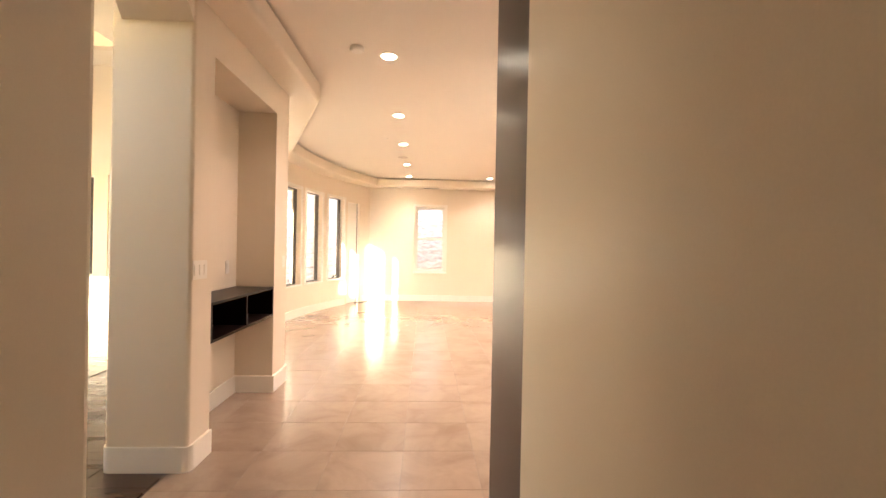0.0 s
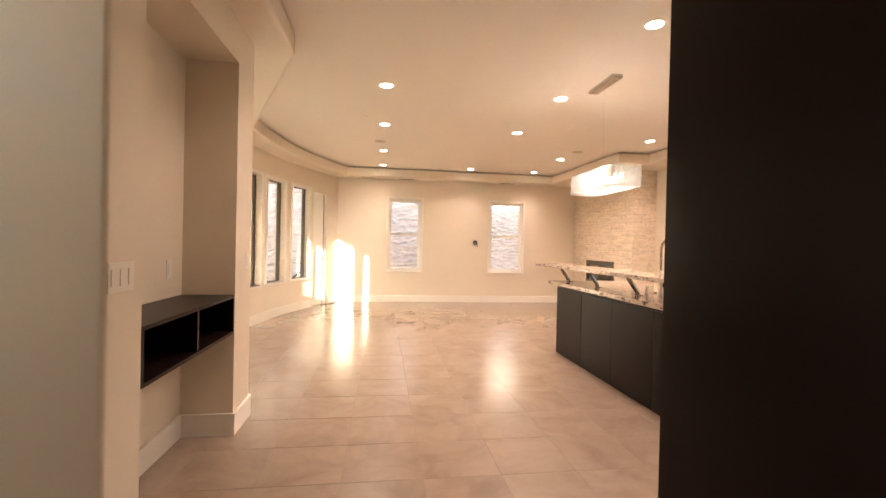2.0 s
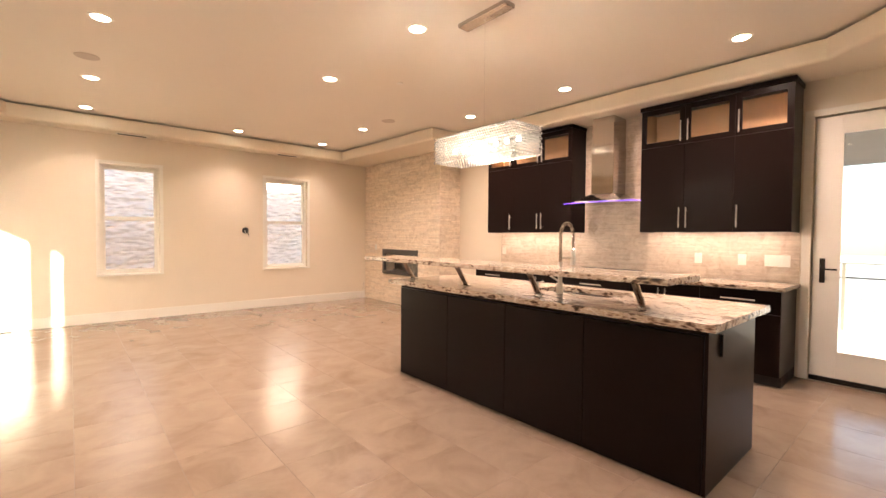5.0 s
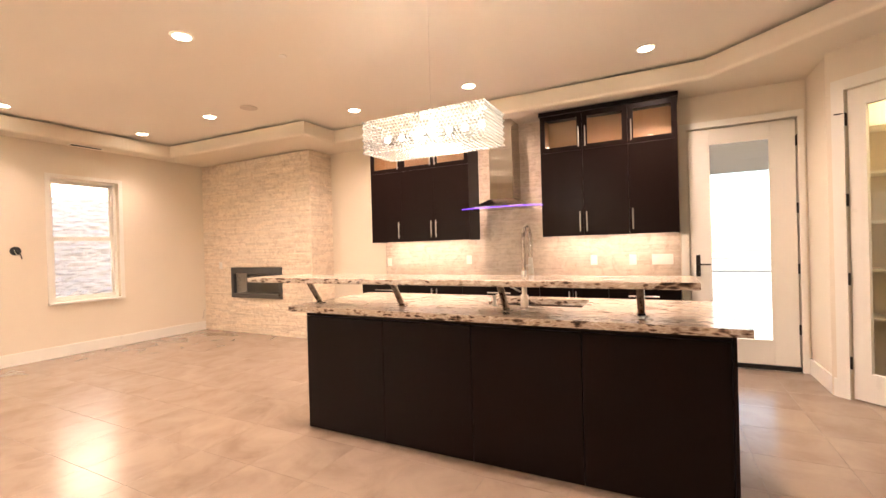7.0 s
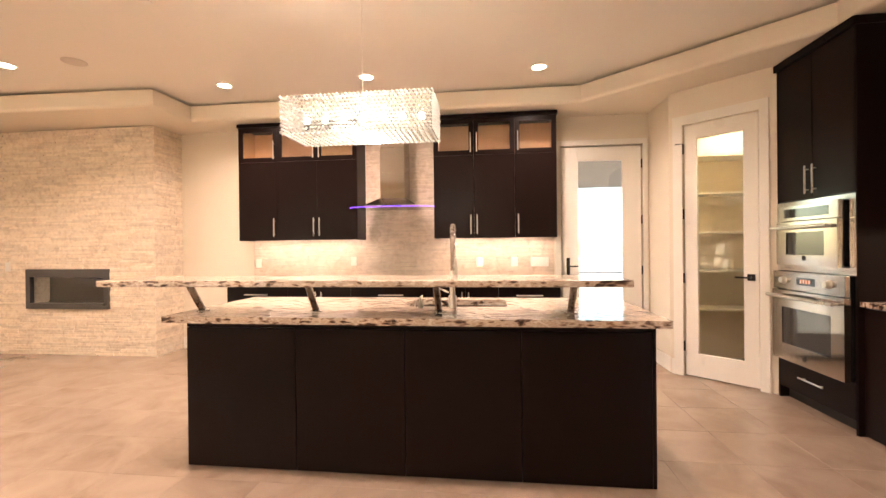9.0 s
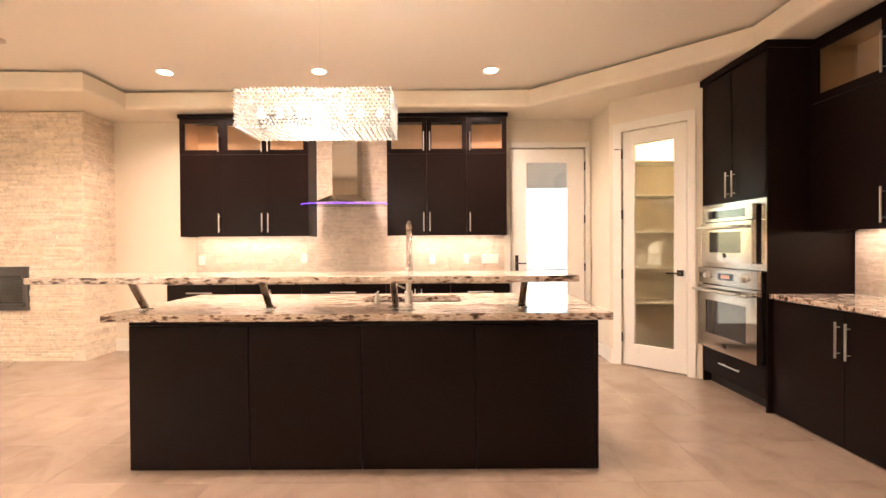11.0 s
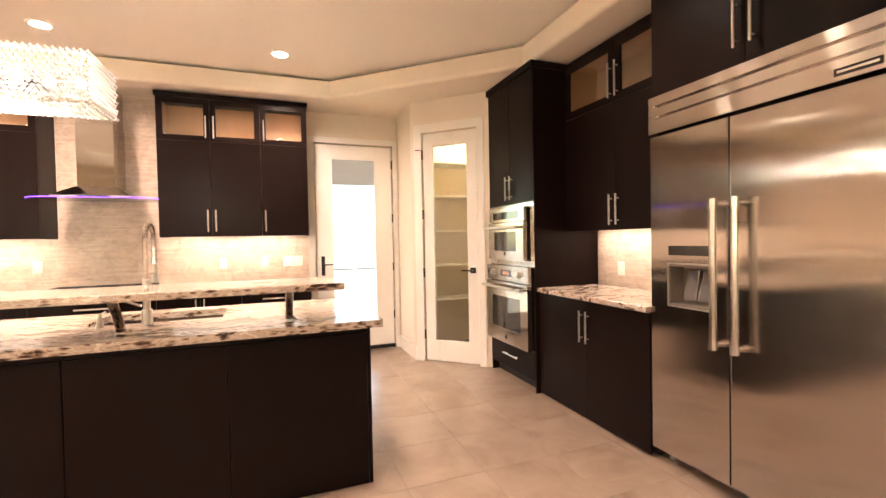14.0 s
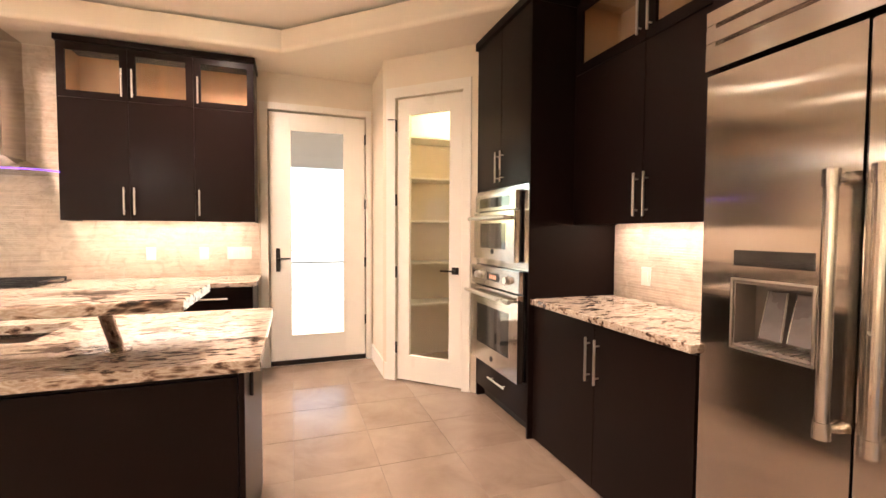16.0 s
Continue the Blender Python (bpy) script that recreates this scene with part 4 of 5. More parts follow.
# ---- chandelier ----
ch = thing("chandelier", 2.27, 6.68, 1.9, "rectangular crystal bead chandelier, lit", "chandelier")
HX0, HX1, HY0, HY1, HZ0, HZ1 = 2.12, 2.44, 6.26, 7.10, 1.945, 2.155
bm = bmesh.new()
for z in (HZ1 - 0.012, HZ0):
    bm_box(bm, HX0 + 0.012, HX0 + 0.022, HY0, HY1, z, z + 0.01)
    bm_box(bm, HX1 - 0.022, HX1 - 0.012, HY0, HY1, z, z + 0.01)
    bm_box(bm, HX0 + 0.022, HX1 - 0.022, HY0 + 0.012, HY0 + 0.022, z, z + 0.01)
    bm_box(bm, HX0 + 0.022, HX1 - 0.022, HY1 - 0.022, HY1 - 0.012, z, z + 0.01)
bm_box(bm, HX0 + 0.022, HX1 - 0.022, 6.67, 6.69, HZ1 - 0.012, HZ1 - 0.004)
part("frame", bm, NICKEL, ch)
vs, fs = [], []


def bead(x, y, z, r):
    k = len(vs)
    vs.extend([(x + r, y, z), (x - r, y, z), (x, y + r, z), (x, y - r, z), (x, y, z + r), (x, y, z - r)])
    for a, b, c in ((0, 2, 4), (2, 1, 4), (1, 3, 4), (3, 0, 4), (2, 0, 5), (1, 2, 5), (3, 1, 5), (0, 3, 5)):
        fs.append((k + a, k + b, k + c))


st = 0.0235
nz = 11
for j in range(nz):
    z = HZ0 + 0.008 + j * (HZ1 - HZ0 - 0.016) / (nz - 1)
    off = st / 2 if j % 2 else 0
    for k in range(int((HY1 - HY0) / st)):
        for x in (HX0, HX1):
            bead(x, HY0 + off + k * st, z, 0.0112)
    for k in range(int((HX1 - HX0) / st)):
        for y in (HY0, HY1):
            bead(HX0 + off + k * st, y, z, 0.0112)
for k in range(int((HY1 - HY0) / 0.03)):
    for i in range(int((HX1 - HX0) / 0.03)):
        bead(HX0 + 0.015 + i * 0.03, HY0 + 0.015 + k * 0.03, HZ0, 0.010)
me = bpy.data.meshes.new("crystal_shade")
me.from_pydata(vs, [], fs)
CRY = bpy.data.materials.new("crystal")
CRY.use_nodes = True
t = CRY.node_tree
p_ = t.nodes["Principled BSDF"]
p_.inputs["Base Color"].default_value = (0.08, 0.078, 0.075, 1)
p_.inputs["Roughness"].default_value = 0.08
p_.inputs["Specular IOR Level"].default_value = 0.9
tr = t.nodes.new("ShaderNodeBsdfTranslucent")
tr.inputs[0].default_value = (1, 0.95, 0.86, 1)
clear = t.nodes.new("ShaderNodeBsdfTransparent")
mxs, mxt = t.nodes.new("ShaderNodeMixShader"), t.nodes.new("ShaderNodeMixShader")
mxs.inputs[0].default_value = 0.29
t.links.new(p_.outputs[0], mxs.inputs[1])
t.links.new(tr.outputs[0], mxs.inputs[2])
mxt.inputs[0].default_value = 0.36
t.links.new(mxs.outputs[0], mxt.inputs[1])
t.links.new(clear.outputs[0], mxt.inputs[2])
t.links.new(mxt.outputs[0], t.nodes["Material Output"].inputs[0])
me.materials.append(CRY)
cb = new("crystal_shade", me)
cb.parent = ch
cb.matrix_parent_inverse = ch.matrix_basis.inverted()
cb.visible_shadow = False
tagged(cb, "faceted clear crystal beads", kind="stuff")
for y in (6.34, 6.45, 6.56, 6.68, 6.80, 6.91, 7.02):
    bm = bmesh.new()
    bmesh.ops.create_uvsphere(bm, u_segments=14, v_segments=8, radius=0.017)
    bmesh.ops.scale(bm, vec=(1, 1, 1.3), verts=bm.verts)
    bmesh.ops.translate(bm, vec=(2.28, y, 2.06), verts=bm.verts)
    b_ = part("bulb", bm, BULBGLOW, ch, "lit warm bulb", smooth=True)
    tube("socket", b_, NICKEL, [(2.28, y, 2.09), (2.28, y, 2.15)], 0.012, 8)
for y in (6.68,):
    tube("cable", ch, NICKEL, [(2.27, y, HZ1 - 0.005), (2.27, y, TOP - 0.03)], 0.0012, 5)
box("canopy", ch, STEEL, 2.215, 2.325, 6.43, 6.93, TOP - 0.034, TOP - 0.001, 0.004, "brushed steel ceiling plate")
pl = bpy.data.lights.new("chandelier_lamp", "POINT")
pl.energy, pl.color, pl.shadow_soft_size = 3.1, (1.0, 0.89, 0.77), 0.02
plo = new("chandelier_lamp", pl)
plo.matrix_world = pose(2.27, 6.68, 1.98)

# ---- ceiling lights and fittings ----
def downlight(x, y, z=TOP, watts=2.7, spread=118):
    c = thing("downlight", x, y, z, "round recessed ceiling light, lit", "ceiling light", "recessed ceiling lights")
    bm = bmesh.new()
    n = 24
    ring = [(0.088, 0.0), (0.084, -0.006), (0.066, -0.006), (0.062, -0.001)]
    vv = [[bm.verts.new((x + r * math.cos(k * math.tau / n), y + r * math.sin(k * math.tau / n), z + d - 0.001)) for k in range(n)] for r, d in ring]
    for a, b in zip(vv, vv[1:]):
        for k in range(n):
            bm.faces.new((a[k], a[(k + 1) % n], b[(k + 1) % n], b[k]))
    part("trim_ring", bm, PLASTIC, c)
    bm = bmesh.new()
    bmesh.ops.create_circle(bm, cap_ends=True, segments=24, radius=0.064)
    bmesh.ops.translate(bm, vec=(x, y, z - 0.004), verts=bm.verts)
    bmesh.ops.reverse_faces(bm, faces=bm.faces)
    part("lens", bm, LAMPGLOW, c, "glowing lens")
    area_lamp("downlight_lamp", pose(x, y, z - 0.012), 0.12, 0, watts, disk=True, spread=spread)


# The last entry, at y 4.1, is an unseen light added to fill floor and walls.
for x, y in ((0.05, 5.46), (0.03, 7.20), (0.02, 8.75), (0.01, 10.51), (0.0, 12.0), (2.02, 7.22), (2.0, 8.77), (1.95, 12.0), (3.42, 10.49), (3.43, 12.0), (4.18, 5.49), (4.18, 7.23), (4.18, 8.79), (2.04, 5.51), (2.04, 4.1)):
    downlight(x, y, watts=2.2 if y < 5 else 1.8 if y > 11 else 5.8 if x > 4 else 3.7 if y > 8 else 2.8, spread=104 if y > 11 else 140 if x > 4 else 118)
# Unseen extra lamp, added only to lift the hall walls.
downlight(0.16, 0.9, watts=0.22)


def round_fitting(name, x, y, r, h, label, category, material=PLASTIC):
    c = thing(name, x, y, TOP, label, category)
    bm = bmesh.new()
    bm_tube(bm, [(x, y, TOP - 0.001), (x, y, TOP - h * 0.6), (x, y, TOP - h)], [r, r, r * 0.8], 24)
    part("housing", bm, material, c)


round_fitting("smoke_detector", -0.21, 5.31, 0.06, 0.035, "white round smoke detector on the ceiling", "smoke detector")
for x, y in ((-0.24, 8.40), (2.65, 8.36)):
    round_fitting("sprinkler_cover", x, y, 0.035, 0.01, "small white ceiling sprinkler cap", "sprinkler")
for x, y in ((-0.04, 9.8), (3.44, 9.79)):
    round_fitting("ceiling_speaker", x, y, 0.10, 0.008, "round tan ceiling speaker grille", "speaker", SPEAKERCLOTH)
for x in (0.55, 2.95):
    v = thing("air_vent", x, 12.47, SOF, "thin white air vent in the soffit", "vent")
    box("frame", v, PLASTIC, x - 0.2, x + 0.2, 12.42, 12.52, SOF - 0.008, SOF - 0.001, 0.002)
    for k in range(4):
        box("slat", v, IRON, x - 0.18, x + 0.18, 12.432 + 0.02 * k, 12.440 + 0.02 * k, SOF - 0.011, SOF - 0.0085)


# ---- plates on the walls ----
def plate(name, x, y, z, w, axis, n, label, category):
    """A wall plate; axis is the way it looks: +x, -x, -y or +y."""
    c = thing(name, x, y, z, label, category)
    h, t = 0.058, 0.006

    def b(nm, m, a0, a1, z0, z1, d0, d1, bev=0.0015):
        if axis == "+x":
            return box(nm, c, m, x + d0, x + d1, y + a0, y + a1, z + z0, z + z1, bev)
        if axis == "-x":
            return box(nm, c, m, x - d1, x - d0, y + a0, y + a1, z + z0, z + z1, bev)
        if axis == "+y":
            return box(nm, c, m, x + a0, x + a1, y + d0, y + d1, z + z0, z + z1, bev)
        return box(nm, c, m, x + a0, x + a1, y - d1, y - d0, z + z0, z + z1, bev)

    b("cover", PLASTIC, -w / 2, w / 2, -h, h, 0.001, t)
    for k in range(n):
        m = -w / 2 + (k + 0.5) * w / n
        b("rocker", PLASTIC, m - 0.016, m + 0.016, -0.033, 0.033, t, t + 0.004)


plate("switch_plate", -0.985, 4.296, 1.20, 0.17, "+x", 3, "white three-gang light switch on the niche wall", "light switch")
plate("outlet_plate", -1.33, 5.44, 1.16, 0.07, "+x", 1, "white outlet at the back of the niche", "outlet")
plate("switch_plate", -0.985, 5.88, 1.20, 0.075, "+x", 1, "white single light switch by the niche", "light switch")
plate("outlet_plate", 5.187, 7.72, 1.15, 0.075, "-x", 1, "white outlet on the splashback", "outlet")
plate("outlet_plate", 5.187, 9.0, 1.13, 0.075, "-x", 1, "white outlet on the splashback", "outlet")
plate("outlet_plate", 5.187, 6.12, 1.13, 0.075, "-x", 1, "white outlet on the splashback", "outlet")
plate("outlet_plate", 5.187, 5.70, 1.13, 0.075, "-x", 1, "white outlet on the splashback", "outlet")
plate("switch_plate", 5.187, 5.40, 1.13, 0.21, "-x", 4, "white four-gang switch beside the patio door", "light switch")
plate("outlet_plate", 2.80, 2.841, 1.07, 0.075, "+y", 1, "white outlet over the side counter", "outlet")
plate("outlet_plate", 4.71, 12.15, 1.12, 0.075, "-x", 1, "white outlet on the stone wall", "outlet")
jb = thing("junction_box", 2.23, 12.62, 1.42, "open electrical box with loose wires on the wall", "junction box")
bm = bmesh.new()
bm_tube(bm, [(2.23, 12.619, 1.43), (2.23, 12.609, 1.43)], 0.055, 18)
part("box", bm, IRON, jb)
tube("wire", jb, BLACKMETAL, [(2.23, 12.61, 1.43), (2.25, 12.57, 1.41), (2.27, 12.57, 1.36), (2.28, 12.585, 1.33)], 0.006, 6)
tube("wire", jb, PLASTIC, [(2.22, 12.61, 1.44), (2.21, 12.575, 1.42), (2.23, 12.57, 1.38)], 0.005, 6)

fc = thing("floor_cable", -1.12, 12.2, 0.0, "short black cable lying by the outer door", "cable")
tube("cord", fc, IRON, [(-1.26, 12.05, 0.008), (-1.16, 12.10, 0.008), (-1.06, 12.24, 0.008), (-0.98, 12.45, 0.008), (-0.80, 12.52, 0.008)], 0.007, 6)

lw = thing("loose_wire", 4.66, 12.6, 0.16, "loose tan wire curling out above the baseboard", "wire")
tube("strand", lw, SPEAKERCLOTH, [(4.66, 12.615, 0.19), (4.65, 12.57, 0.24), (4.64, 12.55, 0.31), (4.66, 12.56, 0.35), (4.67, 12.59, 0.31)], 0.006, 6)

# ---- floating shelf in the niche ----
ns = thing("niche_shelf", -1.15, 5.0, 0.706, "floating espresso shelf box with two open bays", "shelf")
bm = bmesh.new()
A0, A1, B0, B1, Z0, Z1 = -1.328, -0.985, 4.455, 5.625, 0.706, 0.975
bm_box(bm, A0, A1, B0, B1, Z1 - 0.02, Z1, 0.002)
bm_box(bm, A0, A1, B0, B1, Z0, Z0 + 0.02, 0.002)
bm_box(bm, A0, A1, B0, B0 + 0.02, Z0 + 0.02, Z1 - 0.02)
bm_box(bm, A0, A1, B1 - 0.02, B1, Z0 + 0.02, Z1 - 0.02)
part("body", bm, DARK, ns)
box("divider", ns, DARK, A0, A1 - 0.004, 5.03, 5.05, Z0 + 0.02, Z1 - 0.02)
box("back", ns, DARKIN, A0, A0 + 0.01, B0 + 0.02, B1 - 0.02, Z0 + 0.02, Z1 - 0.02)

# ---- oven tower, side cabinets and refrigerator ----
FY = 3.50
ot = thing("oven_cabinet", 3.51, 3.2, 0.0, "tall espresso cabinet holding two wall ovens", "cabinet")
TX0, TX1 = 3.095, 3.925
bm = bmesh.new()
bm_box(bm, TX0 + 0.02, TX1 - 0.02, 2.834, FY - 0.03, 0.09, 0.35)
bm_box(bm, TX0 + 0.02, TX1 - 0.02, 2.834, FY - 0.03, 1.66, 2.845)
bm_box(bm, TX0 + 0.02, TX1 - 0.02, 2.834, 2.86, 0.35, 1.66)
part("body", bm, DARK, ot)
box("side_panel", ot, DARK, TX0, TX0 + 0.02, 2.834, FY, 0.0, 2.845)
box("side_panel", ot, DARK, TX1 - 0.02, TX1, 2.834, FY, 0.0, 2.845)
box("toe_kick", ot, DARKIN, TX0 + 0.02, TX1 - 0.02, 2.84, FY - 0.07, 0.001, 0.09)
box("crown", ot, DARK, TX0 - 0.012, TX1 + 0.012, 2.84, FY + 0.022, 2.79, 2.848, 0.004)
dr = box("drawer", ot, DARK, TX0 + 0.004, TX1 - 0.004, FY - 0.02, FY, 0.10, 0.345, 0.002)
bar_handle(dr, (3.38, FY, 0.235), (3.64, FY, 0.235), (0, 0.03, 0))
m = (TX0 + TX1) / 2
for a, b, h in ((TX0 + 0.004, m - 0.002, m - 0.04), (m + 0.002, TX1 - 0.004, m + 0.04)):
    d = box("door", ot, DARK, a, b, FY - 0.02, FY, 1.665, 2.785, 0.002)
    bar_handle(d, (h, FY, 1.70), (h, FY, 1.92), (0, 0.03, 0))


def wall_oven(name, z0, z1, label, knobs, inset=0.03):
    o = thing(name, m, FY, z0, label, "oven")
    F = FY + 0.034
    x0, x1 = TX0 + inset, TX1 - inset
    box("body", o, BLACKGLASS, x0 + 0.006, x1 - 0.006, 2.87, F - 0.011, z0 + 0.006, z1 - 0.006, label="black enamelled oven sides")
    pz = z1 - (0.15 if knobs else 0.13)
    cp = box("control_panel", o, STEEL, x0, x1, F - 0.01, F + 0.022, pz + 0.004, z1, 0.004)
    if knobs:
        for kx in (m - 0.24, m + 0.24):
            tube("knob", cp, NICKEL, [(kx, F + 0.022, pz + 0.08), (kx, F + 0.03, pz + 0.08), (kx, F + 0.055, pz + 0.08)], [0.034, 0.026, 0.024], 18)
        s = box("display", cp, BLACKGLASS, m - 0.10, m + 0.10, F + 0.0225, F + 0.024, pz + 0.05, pz + 0.11)
        for k in range(4):
            x = m + 0.045 - 0.03 * k
            box("digit", cp, DISPLAYGLOW, x - 0.008, x + 0.008, F + 0.0245, F + 0.0252, pz + 0.065, pz + 0.095)
    else:
        box("display", cp, BLACKGLASS, m - 0.24, m + 0.24, F + 0.0225, F + 0.024, pz + 0.03, pz + 0.10)
    dz = pz - 0.004
    bm = bmesh.new()
    wz0, wz1 = z0 + (dz - z0) * 0.24, z0 + (dz - z0) * 0.76
    for a, b, c, d in ((x0, x0 + 0.12, z0, dz), (x1 - 0.12, x1, z0, dz), (x0 + 0.12, x1 - 0.12, z0, wz0), (x0 + 0.12, x1 - 0.12, wz1, dz)):
        bm_box(bm, a, b, F - 0.01, F + 0.03, c, d)
    bmesh.ops.remove_doubles(bm, verts=bm.verts, dist=0.0004)
    dd_ = part("oven_door", bm, STEEL, o)
    box("window", dd_, BLACKGLASS, x0 + 0.118, x1 - 0.118, F, F + 0.024, wz0 - 0.002, wz1 + 0.002)
    bm = bmesh.new()
    hz = dz - 0.045
    bm_tube(bm, [(x0 + 0.02, F + 0.085, hz), (x1 - 0.02, F + 0.085, hz)], 0.014, 12)
    for hx in (x0 + 0.06, x1 - 0.06):
        bm_tube(bm, [(hx, F + 0.028, hz), (hx, F + 0.085, hz)], 0.011, 10)
    part("handle", bm, NICKEL, dd_, "thick polished bar handle")
    tube("badge", dd_, BLACKMETAL, [(m, F + 0.0301, z0 + 0.06), (m, F + 0.033, z0 + 0.06)], 0.02, 16)


wall_oven("wall_oven", 0.355, 1.085, "stainless single wall oven with two knobs", True)
box("spacer", ot, STEEL, TX0 + 0.004, TX1 - 0.004, FY - 0.015, FY + 0.004, 1.088, 1.112, label="steel trim between the ovens")
wall_oven("speed_oven", 1.14, 1.62, "compact stainless speed oven above the wall oven", False, 0.088)
bm = bmesh.new()
for a, b, c, d in ((TX0 + 0.004, TX0 + 0.058, 1.113, 1.655), (TX1 - 0.058, TX1 - 0.004, 1.113, 1.655), (TX0 + 0.058, TX1 - 0.058, 1.113, 1.138), (TX0 + 0.058, TX1 - 0.058, 1.622, 1.655)):
    bm_box(bm, a, b, FY - 0.012, FY + 0.006, c, d)
part("trim_kit", bm, STEEL, ot, "brushed steel oven trim frame")

sc = thing("base_cabinet", 2.49, 3.2, 0.0, "espresso base cabinet beside the refrigerator", "cabinet")
QX0, QX1 = 1.905, 3.09
box("body", sc, DARK, QX0, QX1, 2.834, FY - 0.055, 0.09, 0.879)
box("toe_kick", sc, DARKIN, QX0, QX1, 2.834, FY - 0.10, 0.001, 0.09)
m2 = (QX0 + QX1) / 2
for a, b, h in ((QX0 + 0.003, m2 - 0.0015, m2 - 0.035), (m2 + 0.0015, QX1 - 0.003, m2 + 0.035)):
    d = box("door", sc, DARK, a, b, FY - 0.054, FY - 0.034, 0.012, 0.872, 0.002)
    bar_handle(d, (h, FY - 0.034, 0.57), (h, FY - 0.034, 0.80), (0, 0.03, 0))
s2 = thing("side_counter", 2.49, 3.2, 0.88, "cream and brown speckled granite side counter", "countertop")
box("slab", s2, GRANITE, QX0 + 0.002, QX1 - 0.001, 2.85, FY - 0.005, 0.88, 0.916, 0.005)
s3 = thing("side_splashback", 2.49, 2.84, 0.92, "glossy beige strip mosaic splashback", "splashback", kind="structure")
box("backing", s3, MOSAIC, QX0, QX1, 2.831, 2.836, 0.88, 1.40)
strips("mosaic_tiles", s3, MOSAIC, [(0.918 + 0.0165 * k, 0.918 + 0.0165 * (k + 1), QX0, QX1, 0.05, 0.30, 0.004) for k in range(29)], lambda s, d, z: (s, 2.8365 + d, z), "thin glossy beige strip tiles", 9)
UF = 3.18
uc = thing("wall_cabinet", 2.49, 2.84, 1.39, "espresso upper cabinet with two glass doors on top", "cabinet")
bm = bmesh.new()
for b in ((QX0, QX0 + 0.018, 2.834, UF - 0.022, 1.39, 2.845), (QX1 - 0.018, QX1, 2.834, UF - 0.022, 1.39, 2.845), (QX0 + 0.018, QX1 - 0.018, 2.834, UF - 0.022, 1.42, 1.438),
          (QX0 + 0.018, QX1 - 0.018, 2.834, UF - 0.022, 2.33, 2.348), (QX0 + 0.018, QX1 - 0.018, 2.834, UF - 0.022, 2.80, 2.845)):
    bm_box(bm, *b)
part("body", bm, DARK, uc)
box("lining", uc, MAPLE, QX0 + 0.02, QX1 - 0.02, 2.836, 2.846, 2.35, 2.798, label="pale maple back behind the glass")
bm = bmesh.new()
for s in (QX0 + 0.019, QX1 - 0.025):
    bm_box(bm, s, s + 0.006, 2.848, UF - 0.04, 2.35, 2.798)
bm_box(bm, QX0 + 0.027, QX1 - 0.027, 2.848, UF - 0.04, 2.3485, 2.354)
bm_box(bm, QX0 + 0.027, QX1 - 0.027, 2.848, UF - 0.04, 2.791, 2.797)
part("side_lining", bm, MAPLE, uc)
for a, b, h in ((QX0 + 0.003, m2 - 0.0015, m2 - 0.035), (m2 + 0.0015, QX1 - 0.003, m2 + 0.035)):
    d = box("door", uc, DARK, a, b, UF - 0.02, UF, 1.392, 2.345, 0.002)
    bar_handle(d, (h, UF, 1.43), (h, UF, 1.66), (0, 0.03, 0))
    g = glass_front(uc, "y", UF, a, b, 2.35, 2.80, 0.02, 0.06)
    bar_handle(g, (h, UF, 2.38), (h, UF, 2.64), (0, 0.03, 0))
box("light_strip", uc, STRIPGLOW, QX0 + 0.1, QX1 - 0.1, 2.96, 2.99, 1.408, 1.419, label="lit warm strip lamp under the cabinet")
area_lamp("cabinet_lamp", look((2.5, 2.975, 1.404), (2.5, 2.93, 0.9)) @ pose(0, 0, 0, 0, 0, 0), 1.0, 0.04, 0.68, (1.0, 0.79, 0.68))

RX0, RX1, RY, RD = 0.79, 1.90, 3.46, 0.115
rf = thing("refrigerator", 1.35, 3.2, 0.0, "wide built-in stainless steel side-by-side refrigerator", "refrigerator")
box("body", rf, DARKIN, RX0, RX1, 2.84, RY - RD - 0.006, 0.10, 2.13)
box("kick_plate", rf, IRON, RX0 + 0.01, RX1 - 0.01, 2.9, RY - 0.13, 0.03, 0.10)
for fx in (RX0 + 0.06, RX1 - 0.06):
    tube("foot", rf, NICKEL, [(fx, RY - 0.10, 0.0), (fx, RY - 0.10, 0.075)], 0.02, 10)
XS = 1.418
DX0, DX1, DZ0, DZ1 = 1.525, 1.775, 0.945, 1.18
